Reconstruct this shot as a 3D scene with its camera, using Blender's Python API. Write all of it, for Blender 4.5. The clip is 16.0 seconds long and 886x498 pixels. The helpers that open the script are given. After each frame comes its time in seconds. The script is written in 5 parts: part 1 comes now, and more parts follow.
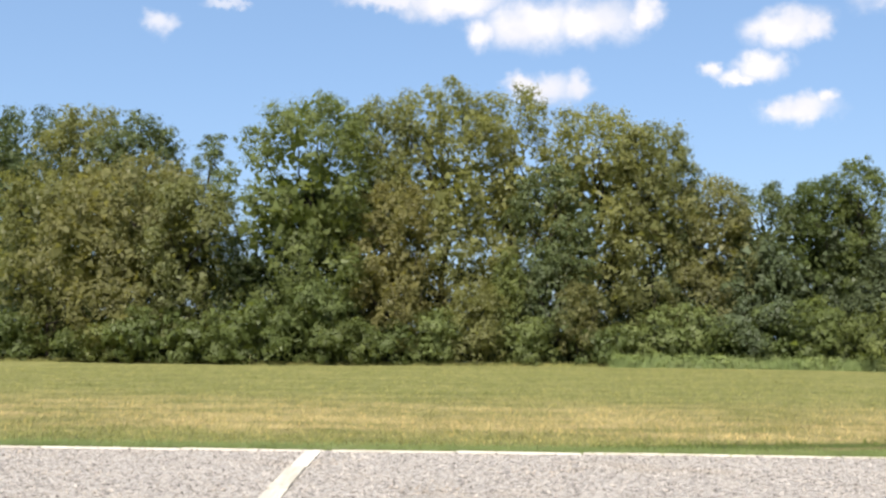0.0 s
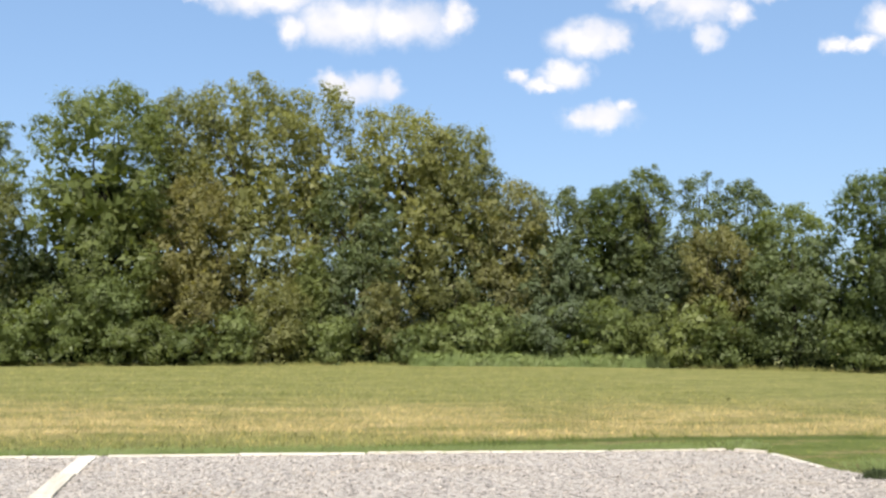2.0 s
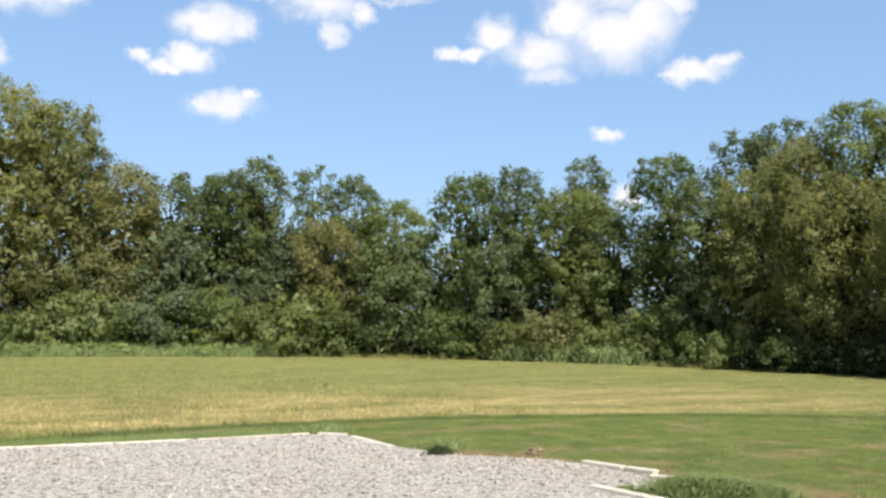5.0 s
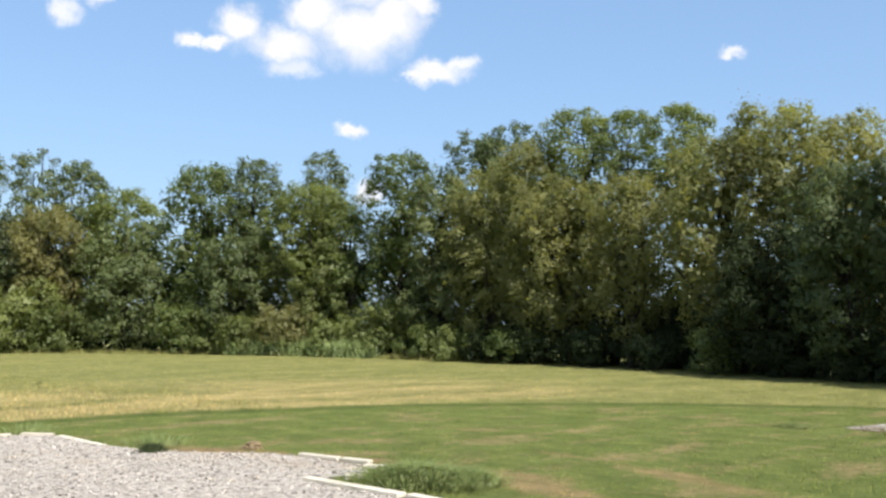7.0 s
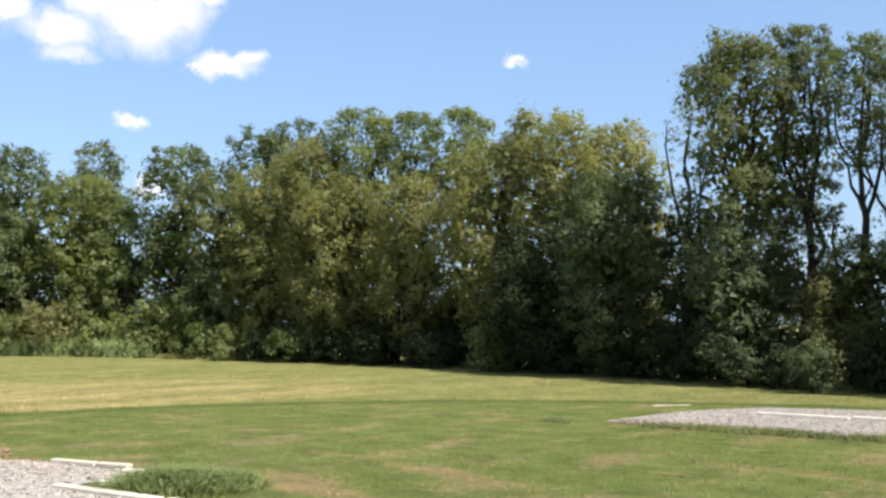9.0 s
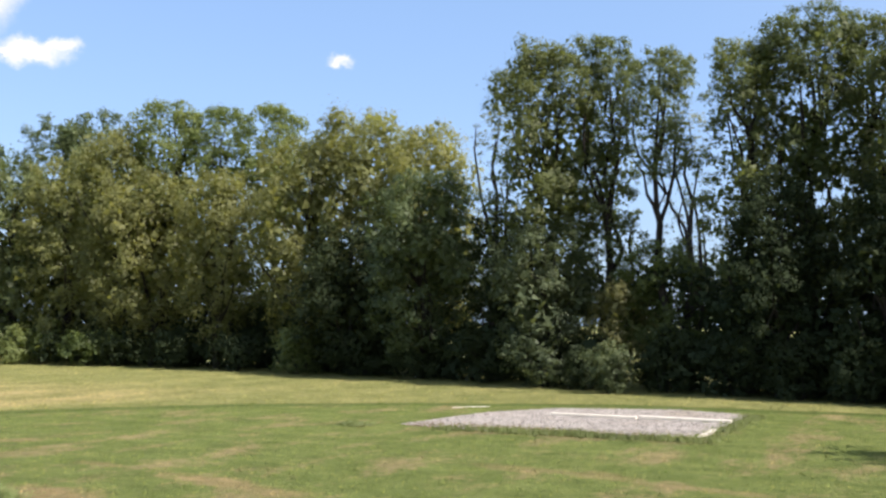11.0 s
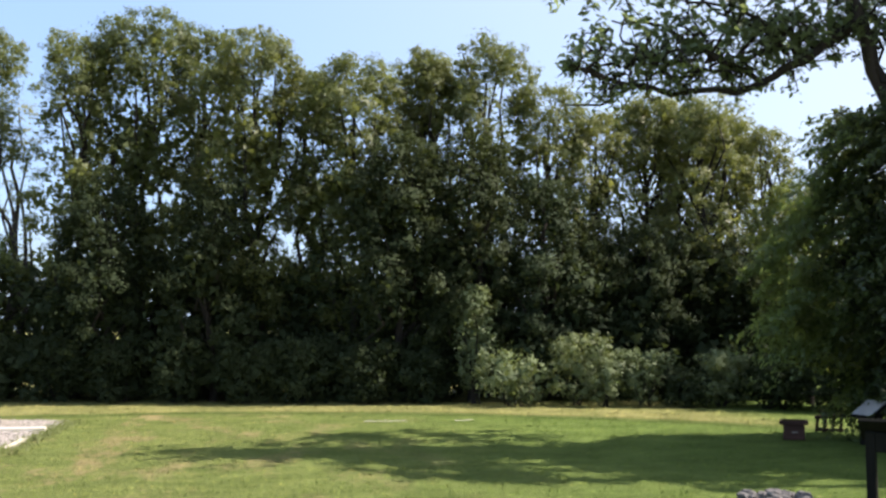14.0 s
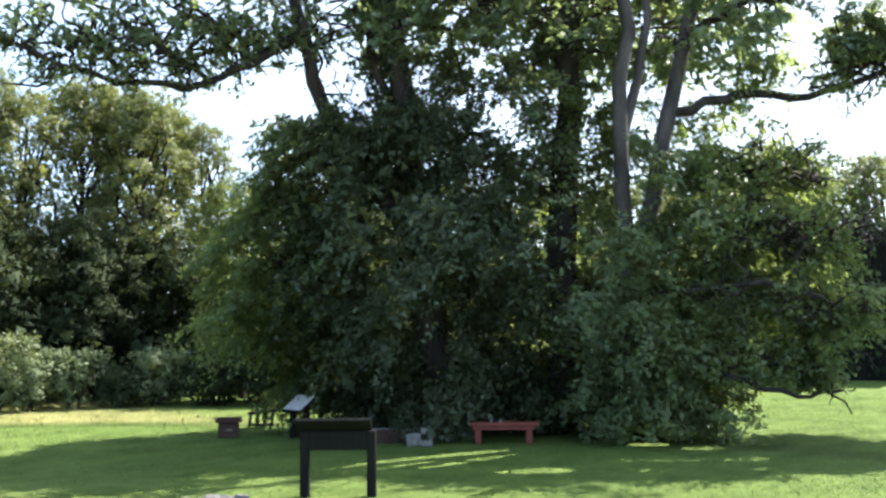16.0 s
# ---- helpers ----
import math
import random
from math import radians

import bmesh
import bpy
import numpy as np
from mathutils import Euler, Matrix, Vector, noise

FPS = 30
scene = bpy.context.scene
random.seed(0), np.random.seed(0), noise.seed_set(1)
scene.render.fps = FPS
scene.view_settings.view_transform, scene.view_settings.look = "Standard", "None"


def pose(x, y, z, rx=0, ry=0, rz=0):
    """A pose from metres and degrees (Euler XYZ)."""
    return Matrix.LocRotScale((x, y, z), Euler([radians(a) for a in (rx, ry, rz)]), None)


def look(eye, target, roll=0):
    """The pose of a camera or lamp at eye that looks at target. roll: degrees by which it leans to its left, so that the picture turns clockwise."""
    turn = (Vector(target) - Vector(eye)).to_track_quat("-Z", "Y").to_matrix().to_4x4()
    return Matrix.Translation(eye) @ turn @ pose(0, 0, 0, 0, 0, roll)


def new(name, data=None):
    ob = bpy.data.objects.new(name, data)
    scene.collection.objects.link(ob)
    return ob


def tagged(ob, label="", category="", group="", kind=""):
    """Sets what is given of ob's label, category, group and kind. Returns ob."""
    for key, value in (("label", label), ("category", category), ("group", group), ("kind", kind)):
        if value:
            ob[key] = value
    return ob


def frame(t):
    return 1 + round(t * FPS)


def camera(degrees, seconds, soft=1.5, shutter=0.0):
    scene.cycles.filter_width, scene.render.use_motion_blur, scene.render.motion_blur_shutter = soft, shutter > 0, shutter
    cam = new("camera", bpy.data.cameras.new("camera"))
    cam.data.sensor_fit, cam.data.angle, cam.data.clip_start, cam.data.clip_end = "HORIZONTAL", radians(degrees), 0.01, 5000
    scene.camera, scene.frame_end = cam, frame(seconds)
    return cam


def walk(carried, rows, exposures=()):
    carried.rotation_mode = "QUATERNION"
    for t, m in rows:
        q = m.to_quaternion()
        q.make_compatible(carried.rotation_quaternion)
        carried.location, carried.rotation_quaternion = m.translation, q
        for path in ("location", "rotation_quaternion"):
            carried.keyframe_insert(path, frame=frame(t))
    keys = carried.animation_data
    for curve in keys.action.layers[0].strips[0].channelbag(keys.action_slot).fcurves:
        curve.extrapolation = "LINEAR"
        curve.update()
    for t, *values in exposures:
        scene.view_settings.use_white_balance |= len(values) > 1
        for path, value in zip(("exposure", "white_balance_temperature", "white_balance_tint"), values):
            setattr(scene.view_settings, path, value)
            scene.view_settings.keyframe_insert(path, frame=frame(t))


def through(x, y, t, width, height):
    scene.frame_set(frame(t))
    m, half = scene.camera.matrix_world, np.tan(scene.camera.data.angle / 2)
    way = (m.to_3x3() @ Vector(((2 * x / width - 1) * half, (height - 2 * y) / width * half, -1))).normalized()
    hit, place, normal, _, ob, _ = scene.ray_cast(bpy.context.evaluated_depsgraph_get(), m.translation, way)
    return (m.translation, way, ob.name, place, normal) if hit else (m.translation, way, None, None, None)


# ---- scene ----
cam = camera(46.78, 16.0, soft=2.6)
PATH = [
    (0, (0.033, 0.008, 2.010), (-0.1013, 1.9963, 2.1806), 0.39),
    (0.5, (0.149, -0.004, 2.015), (0.0783, 1.9879, 2.1842), 0.32),
    (1, (0.252, -0.020, 2.019), (0.2757, 1.9725, 2.1894), 0.23),
    (1.5, (0.339, -0.049, 2.033), (0.4670, 1.9392, 2.2031), 0.27),
    (2, (0.415, -0.070, 2.044), (0.6509, 1.9090, 2.2143), 0.26),
    (2.5, (0.509, -0.118, 2.049), (0.8540, 1.8449, 2.2176), 0.29),
    (3, (0.597, -0.176, 2.041), (1.0566, 1.7637, 2.2064), 0.30),
    (3.5, (0.678, -0.214, 2.031), (1.2543, 1.6938, 2.1940), 0.30),
    (4, (0.751, -0.268, 2.026), (1.4455, 1.6010, 2.1858), 0.31),
    (4.5, (0.801, -0.307, 2.021), (1.6169, 1.5130, 2.1773), 0.33),
    (5, (0.860, -0.348, 2.018), (1.7920, 1.4149, 2.1716), 0.29),
    (7.5, (1.200, -0.544, 1.990), (2.6208, 0.8568, 2.1322), 0.14),
    (8, (1.262, -0.561, 1.983), (2.7515, 0.7667, 2.1237), 0.10),
    (8.5, (1.321, -0.559, 1.980), (2.8758, 0.6907, 2.1211), 0.12),
    (9, (1.372, -0.569, 1.981), (2.9896, 0.5977, 2.1242), 0.21),
    (11.5, (2.086, -0.878, 2.006), (3.9316, -0.1216, 2.1532), 0.15),
    (12, (2.153, -0.960, 2.001), (4.0551, -0.3598, 2.1485), -0.03),
    (12.5, (2.218, -1.030, 1.987), (4.1736, -0.6365, 2.1348), -0.05),
    (13, (2.262, -1.076, 1.950), (4.2503, -0.9230, 2.1017), 0.00),
    (13.5, (2.308, -1.086, 1.964), (4.2997, -1.1820, 2.1166), -0.11),
    (14, (2.353, -1.095, 1.978), (4.3177, -1.4357, 2.1313), -0.25),
    (14.5, (2.442, -1.116, 2.003), (4.3495, -1.6972, 2.1540), -0.59),
    (15, (2.568, -1.146, 2.040), (4.3861, -1.9678, 2.1803), -0.77),
    (15.5, (2.656, -1.167, 2.066), (4.3460, -2.2285, 2.2000), -0.81),
    (16, (2.800, -1.141, 2.148), (4.3093, -2.4469, 2.2737), -0.57),
]
EXPOSURES = [(0.0, 0.65, 6500, 15), (5.0, 0.65, 6450, 13), (9.0, 0.82, 6500, 15), (12.5, 0.95, 6400, 21), (14.5, 1.43, 6750, 19), (16.0, 2.10, 6250, 16)]
walk(cam, [(t, look(eye, target, roll)) for t, eye, target, roll in PATH], EXPOSURES)

# ---- world, sun ----
SUN_AZ, SUN_EL = radians(187.5), radians(50.0)     # clockwise from +y
sun_dir = Vector((math.sin(SUN_AZ) * math.cos(SUN_EL), math.cos(SUN_AZ) * math.cos(SUN_EL), math.sin(SUN_EL)))
sun = new("sun", bpy.data.lights.new("sun", "SUN"))
sun.data.energy, sun.data.angle, sun.data.color = 5.0, radians(0.53), (1.0, 0.95, 0.86)
sun.matrix_world = look(sun_dir * 100, (0, 0, 0))


def node(nt, kind, operation="", data_type="", blend_type="", interpolation_type="", vector_type="", use_clamp=False):
    n = nt.nodes.new(kind)
    if data_type:
        n.data_type = data_type
    if operation:
        n.operation = operation
    if blend_type:
        n.blend_type = blend_type
    if interpolation_type:
        n.interpolation_type = interpolation_type
    if vector_type:
        n.vector_type = vector_type
    if use_clamp:
        n.use_clamp = True
    return n


def wire(nt, a, b):
    nt.links.new(a, b)


def ramp(nt, fac, stops):
    r = node(nt, "ShaderNodeValToRGB")
    while len(r.color_ramp.elements) < len(stops):
        r.color_ramp.elements.new(0.5)
    for e, (p, c) in zip(r.color_ramp.elements, stops):
        e.position, e.color = p, (*c, 1)
    wire(nt, fac, r.inputs["Fac"])
    return r.outputs["Color"]


world = bpy.data.worlds.new("sky")
world.use_nodes = True
scene.world = world
wt = world.node_tree
wt.nodes.clear()
sky = node(wt, "ShaderNodeTexSky")
sky.sky_type, sky.sun_disc = "NISHITA", False
sky.sun_elevation, sky.sun_rotation = SUN_EL, SUN_AZ
sky.altitude, sky.air_density, sky.dust_density, sky.ozone_density = 100.0, 1.0, 2.0, 1.6
tc = node(wt, "ShaderNodeTexCoord")
warp = node(wt, "ShaderNodeTexNoise")
warp.inputs["Scale"].default_value, warp.inputs["Detail"].default_value, warp.inputs["Roughness"].default_value = 34.0, 7.0, 0.62
wire(wt, tc.outputs["Generated"], warp.inputs["Vector"])
off = node(wt, "ShaderNodeVectorMath", operation="SUBTRACT")
off.inputs[1].default_value = (0.5, 0.5, 0.5)
wire(wt, warp.outputs["Color"], off.inputs[0])
amt = node(wt, "ShaderNodeVectorMath", operation="MULTIPLY_ADD")
amt.inputs[1].default_value = (0.046, 0.046, 0.036)
wire(wt, off.outputs[0], amt.inputs[0])
wire(wt, tc.outputs["Generated"], amt.inputs[2])
cover = None


def puff(az, el, wide, high, most=0.97):
    """One billow of a cumulus: azimuth to the left of +y and elevation, half sizes, all in degrees."""
    global cover
    a, e = radians(az), radians(el)
    m = node(wt, "ShaderNodeMapping", vector_type="TEXTURE")
    m.inputs["Location"].default_value = (-math.sin(a) * math.cos(e), math.cos(a) * math.cos(e), math.sin(e))
    m.inputs["Rotation"].default_value = (0, 0, a)
    m.inputs["Scale"].default_value = (radians(wide), 1.0, radians(high))
    wire(wt, amt.outputs[0], m.inputs["Vector"])
    ln = node(wt, "ShaderNodeVectorMath", operation="LENGTH")
    wire(wt, m.outputs[0], ln.inputs[0])
    mr = node(wt, "ShaderNodeMapRange", interpolation_type="SMOOTHSTEP")
    for k, v in (("From Min", 1.35), ("From Max", 0.25), ("To Min", 0.0), ("To Max", most)):
        mr.inputs[k].default_value = v
    wire(wt, ln.outputs["Value"], mr.inputs["Value"])
    if cover is None:
        cover = mr.outputs[0]
    else:
        mx = node(wt, "ShaderNodeMath", operation="MAXIMUM")
        wire(wt, cover, mx.inputs[0])
        wire(wt, mr.outputs[0], mx.inputs[1])
        cover = mx.outputs[0]


puff(6.68, 18.47, 2.84, 0.44)
puff(3.77, 18.51, 3.48, 0.82)
puff(-0.92, 17.28, 2.99, 1.33)
puff(-4.59, 17.30, 2.88, 1.26)
puff(-7.42, 17.71, 0.99, 0.89)
puff(1.75, 16.92, 0.95, 0.89)
puff(-1.87, 13.62, 1.95, 0.85)
puff(-0.50, 14.00, 1.13, 0.51)
puff(-3.62, 13.79, 0.85, 0.79)
puff(19.67, 16.59, 0.91, 0.66, 0.7)
puff(16.05, 18.04, 1.24, 0.22, 0.6)
puff(-15.07, 16.37, 2.09, 1.01)
puff(-16.62, 16.18, 0.88, 0.70)
puff(-13.63, 14.48, 1.33, 0.79)
puff(-12.44, 13.92, 1.07, 0.44)
puff(-11.00, 14.33, 0.69, 0.51)
puff(-15.66, 12.13, 1.96, 0.70)
puff(-17.16, 12.56, 0.69, 0.47)
puff(-14.44, 12.23, 0.82, 0.44)
puff(-20.85, 17.71, 2.35, 1.01)
puff(-23.06, 17.18, 0.94, 0.63)
puff(-21.47, 16.04, 0.81, 0.76, 0.75)
puff(-18.93, 18.24, 2.20, 0.47)
puff(-25.25, 18.05, 1.86, 0.28, 0.5)
puff(-28.10, 15.21, 0.76, 0.44)
puff(-29.45, 15.15, 1.14, 0.38)
puff(-30.89, 16.12, 1.14, 1.04)
puff(-33.13, 15.18, 2.08, 1.01)
puff(-34.89, 17.03, 1.63, 1.45)
puff(-37.57, 16.04, 2.81, 1.77)
puff(-39.45, 16.91, 1.61, 1.58)
puff(-33.77, 14.04, 1.64, 0.54, 0.6)
puff(-40.54, 17.73, 1.23, 0.70)
puff(-36.65, 19.10, 3.75, 1.58)
puff(-41.80, 13.87, 1.84, 0.70)
puff(-43.13, 14.30, 1.10, 0.41, 0.8)
puff(-40.49, 13.60, 0.80, 0.35)
puff(-37.15, 10.67, 0.84, 0.47)
puff(-38.05, 7.34, 0.75, 0.63)
puff(-4.78, 16.50, 0.76, 0.25, 0.5)
puff(-58.20, 14.44, 0.85, 0.30, 0.8)


haze = node(wt, "ShaderNodeMix", data_type="RGBA", blend_type="MULTIPLY")
haze.inputs["Factor"].default_value = 1.0
haze.inputs["B"].default_value = (0.96, 1.0, 1.06, 1.0)
wire(wt, sky.outputs[0], haze.inputs["A"])
bg = node(wt, "ShaderNodeBackground")
bg.inputs["Strength"].default_value = 0.114
even = node(wt, "ShaderNodeMix", data_type="RGBA")
even.inputs["Factor"].default_value, even.inputs["B"].default_value = 0.42, (1.76, 3.2, 4.9, 1.0)
wire(wt, haze.outputs["Result"], even.inputs["A"])
nearing = node(wt, "ShaderNodeVectorMath", operation="DOT_PRODUCT")
nearing.inputs[1].default_value = sun_dir
wire(wt, tc.outputs["Generated"], nearing.inputs[0])
pale = node(wt, "ShaderNodeMapRange", interpolation_type="SMOOTHSTEP")
for k, v in (("From Min", -0.05), ("From Max", 0.75), ("To Min", 0.0), ("To Max", 0.5)):
    pale.inputs[k].default_value = v
wire(wt, nearing.outputs["Value"], pale.inputs["Value"])
aureole = node(wt, "ShaderNodeMix", data_type="RGBA")      # the haze whitens towards the sun
aureole.inputs["B"].default_value = (4.5, 4.85, 5.0, 1.0)
wire(wt, pale.outputs[0], aureole.inputs["Factor"])
wire(wt, even.outputs["Result"], aureole.inputs["A"])
wire(wt, aureole.outputs["Result"], bg.inputs["Color"])
white = node(wt, "ShaderNodeBackground")
white.inputs["Color"].default_value, white.inputs["Strength"].default_value = (1.0, 0.985, 0.97, 1), 0.70
both = node(wt, "ShaderNodeMixShader")
billow = node(wt, "ShaderNodeTexNoise")
billow.inputs["Scale"].default_value, billow.inputs["Detail"].default_value = 17.0, 4.0
wire(wt, tc.outputs["Generated"], billow.inputs["Vector"])
wire(wt, ramp(wt, billow.outputs["Fac"], [(0.36, (0.80, 0.835, 0.89)), (0.56, (1.0, 0.985, 0.97))]), white.inputs["Color"])
wire(wt, cover, both.inputs["Fac"])
wire(wt, bg.outputs[0], both.inputs[1])
wire(wt, white.outputs[0], both.inputs[2])
wout = node(wt, "ShaderNodeOutputWorld")
wire(wt, both.outputs[0], wout.inputs["Surface"])


# ---- materials ----
def material(name, rough=0.8, spec=0.3):
    m = bpy.data.materials.new(name)
    m.use_nodes = True
    nt = m.node_tree
    b = nt.nodes["Principled BSDF"]
    b.inputs["Roughness"].default_value, b.inputs["Specular IOR Level"].default_value = rough, spec
    return m, nt, b


def noise_of(nt, scale, detail=4.0, coord="Object", stretch=None, rough=0.55):
    t = node(nt, "ShaderNodeTexCoord")
    n = node(nt, "ShaderNodeTexNoise")
    n.inputs["Scale"].default_value, n.inputs["Detail"].default_value, n.inputs["Roughness"].default_value = scale, detail, rough
    if stretch:
        mp = node(nt, "ShaderNodeMapping")
        mp.inputs["Scale"].default_value = stretch
        wire(nt, t.outputs[coord], mp.inputs["Vector"])
        wire(nt, mp.outputs[0], n.inputs["Vector"])
    else:
        wire(nt, t.outputs[coord], n.inputs["Vector"])
    return n.outputs["Fac"]


def mix(nt, fac, a, b, blend="MIX"):
    m = node(nt, "ShaderNodeMix", data_type="RGBA", blend_type=blend)
    for key, v in (("Factor", fac), ("A", a), ("B", b)):
        s = m.inputs[key]
        if isinstance(v, (tuple, float, int)):
            s.default_value = (*v, 1) if isinstance(v, tuple) else v
        else:
            wire(nt, v, s)
    return m.outputs["Result"]


def math_node(nt, op, a, b=None, c=None, clamp=False):
    m = node(nt, "ShaderNodeMath", operation=op, use_clamp=clamp)
    for s, v in zip(m.inputs, (a, b, c)):
        if v is None:
            continue
        if isinstance(v, (float, int)):
            s.default_value = v
        else:
            wire(nt, v, s)
    return m.outputs[0]


def step(nt, v, lo, hi):
    m = node(nt, "ShaderNodeMapRange", interpolation_type="SMOOTHSTEP")
    m.inputs["From Min"].default_value, m.inputs["From Max"].default_value = lo, hi
    wire(nt, v, m.inputs["Value"])
    return m.outputs[0]


def bump(nt, b, height, strength, distance):
    n = node(nt, "ShaderNodeBump")
    n.inputs["Strength"].default_value, n.inputs["Distance"].default_value = strength, distance
    wire(nt, height, n.inputs["Height"])
    wire(nt, n.outputs[0], b.inputs["Normal"])


def leaf_material(name, dark, mid, light, through=0.4, gloss=0.3, rough=0.5):
    """Leaves: each differs a little, whole boughs differ more, light shines through."""
    m, nt, b = material(name, rough, gloss)
    g = node(nt, "ShaderNodeNewGeometry")
    patch = noise_of(nt, 0.55, 3.0)
    fac = math_node(nt, "MULTIPLY_ADD", g.outputs["Random Per Island"], 0.10, math_node(nt, "MULTIPLY_ADD", patch, 1.2, -0.15), True)
    col = ramp(nt, fac, [(0.0, dark), (0.5, mid), (1.0, light)])
    own = node(nt, "ShaderNodeObjectInfo")
    col = mix(nt, 1.0, col, ramp(nt, own.outputs["Random"], [(0.0, (0.74, 0.80, 0.80)), (0.35, (1.02, 1.0, 0.95)), (0.7, (0.90, 0.95, 1.0)), (1.0, (1.16, 1.14, 1.05))]), "MULTIPLY")
    wire(nt, col, b.inputs["Base Color"])
    tr = node(nt, "ShaderNodeBsdfTranslucent")
    wire(nt, mix(nt, 1.0, col, (1.30, 1.25, 0.68), "MULTIPLY"), tr.inputs["Color"])
    ms = node(nt, "ShaderNodeMixShader")
    ms.inputs["Fac"].default_value = through
    wire(nt, b.outputs[0], ms.inputs[1])
    wire(nt, tr.outputs[0], ms.inputs[2])
    wire(nt, ms.outputs[0], nt.nodes["Material Output"].inputs["Surface"])
    return m


LEAF = {
    "olive": leaf_material("leaf_olive", (0.107, 0.120, 0.046), (0.190, 0.201, 0.076), (0.277, 0.282, 0.117), 0.5),
    "rust": leaf_material("leaf_rust", (0.129, 0.131, 0.048), (0.208, 0.204, 0.081), (0.285, 0.276, 0.120), 0.5),
    "fresh": leaf_material("leaf_fresh", (0.074, 0.099, 0.033), (0.137, 0.171, 0.055), (0.211, 0.244, 0.087), 0.5),
    "dark": leaf_material("leaf_dark", (0.053, 0.074, 0.032), (0.108, 0.137, 0.055), (0.172, 0.205, 0.085), 0.36),
    "blue": leaf_material("leaf_blue", (0.047, 0.067, 0.035), (0.090, 0.116, 0.056), (0.139, 0.168, 0.084), 0.36),
    "silver": leaf_material("leaf_silver", (0.046, 0.065, 0.034), (0.096, 0.122, 0.064), (0.172, 0.198, 0.118), 0.40, 0.15),
    "tall": leaf_material("leaf_tall", (0.060, 0.078, 0.032), (0.112, 0.136, 0.053), (0.168, 0.192, 0.082), 0.5, 0.3),
    "leafy": leaf_material("leaf_bright", (0.095, 0.122, 0.040), (0.172, 0.206, 0.068), (0.262, 0.290, 0.112), 0.42),
    "sprawl": leaf_material("leaf_grey_green", (0.080, 0.110, 0.054), (0.150, 0.188, 0.094), (0.225, 0.268, 0.138), 0.34, 0.25, 0.6),
    "weed": leaf_material("leaf_weed", (0.140, 0.195, 0.066), (0.215, 0.275, 0.098), (0.310, 0.355, 0.148), 0.35),
    # vine leaves, darkened to carry the great tree's shaded side
    "vine": leaf_material("leaf_vine_shaded", (0.047, 0.065, 0.036), (0.083, 0.109, 0.058), (0.140, 0.174, 0.094), 0.45, 0.35, 0.45),
    # hedgerow shade is put into this leaf colour; a dark weed shares it
    "shade": leaf_material("leaf_dark_shaded", (0.022, 0.033, 0.016), (0.040, 0.055, 0.026), (0.066, 0.083, 0.040), 0.30, 0.08, 0.65),
    "glow": leaf_material("leaf_yellow_green", (0.082, 0.100, 0.036), (0.140, 0.162, 0.060), (0.215, 0.236, 0.098), 0.46),
    # upper sprays: backlit haze put in as a greyer, lighter leaf colour
    "canopy": leaf_material("leaf_canopy_hazed", (0.101, 0.137, 0.083), (0.179, 0.230, 0.137), (0.280, 0.325, 0.196), 0.6, 0.5, 0.42),
    "clump": leaf_material("blade_green", (0.150, 0.195, 0.064), (0.225, 0.280, 0.096), (0.315, 0.360, 0.145), 0.45),
    # the great tree's other leaves, lightened to carry its sunlit side
    "big": leaf_material("leaf_big_tree_lit", (0.087, 0.123, 0.053), (0.172, 0.220, 0.095), (0.303, 0.341, 0.155), 0.6, 0.32, 0.46),
}
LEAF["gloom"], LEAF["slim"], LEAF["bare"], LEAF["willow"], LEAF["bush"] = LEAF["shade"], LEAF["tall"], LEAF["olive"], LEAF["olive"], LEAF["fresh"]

bark, nt, b = material("bark", 0.9, 0.15)
f = noise_of(nt, 5.0, 6.0, stretch=(1, 1, 0.22))
wire(nt, ramp(nt, f, [(0.3, (0.014, 0.012, 0.010)), (0.7, (0.052, 0.044, 0.038))]), b.inputs["Base Color"])
bump(nt, b, f, 0.8, 0.03)
bark_grey, nt, b = material("bark_grey", 0.9, 0.1)
f = noise_of(nt, 4.0, 6.0, stretch=(1, 1, 0.3))
wire(nt, ramp(nt, f, [(0.3, (0.035, 0.031, 0.029)), (0.7, (0.098, 0.088, 0.083))]), b.inputs["Base Color"])
bump(nt, b, f, 0.8, 0.03)


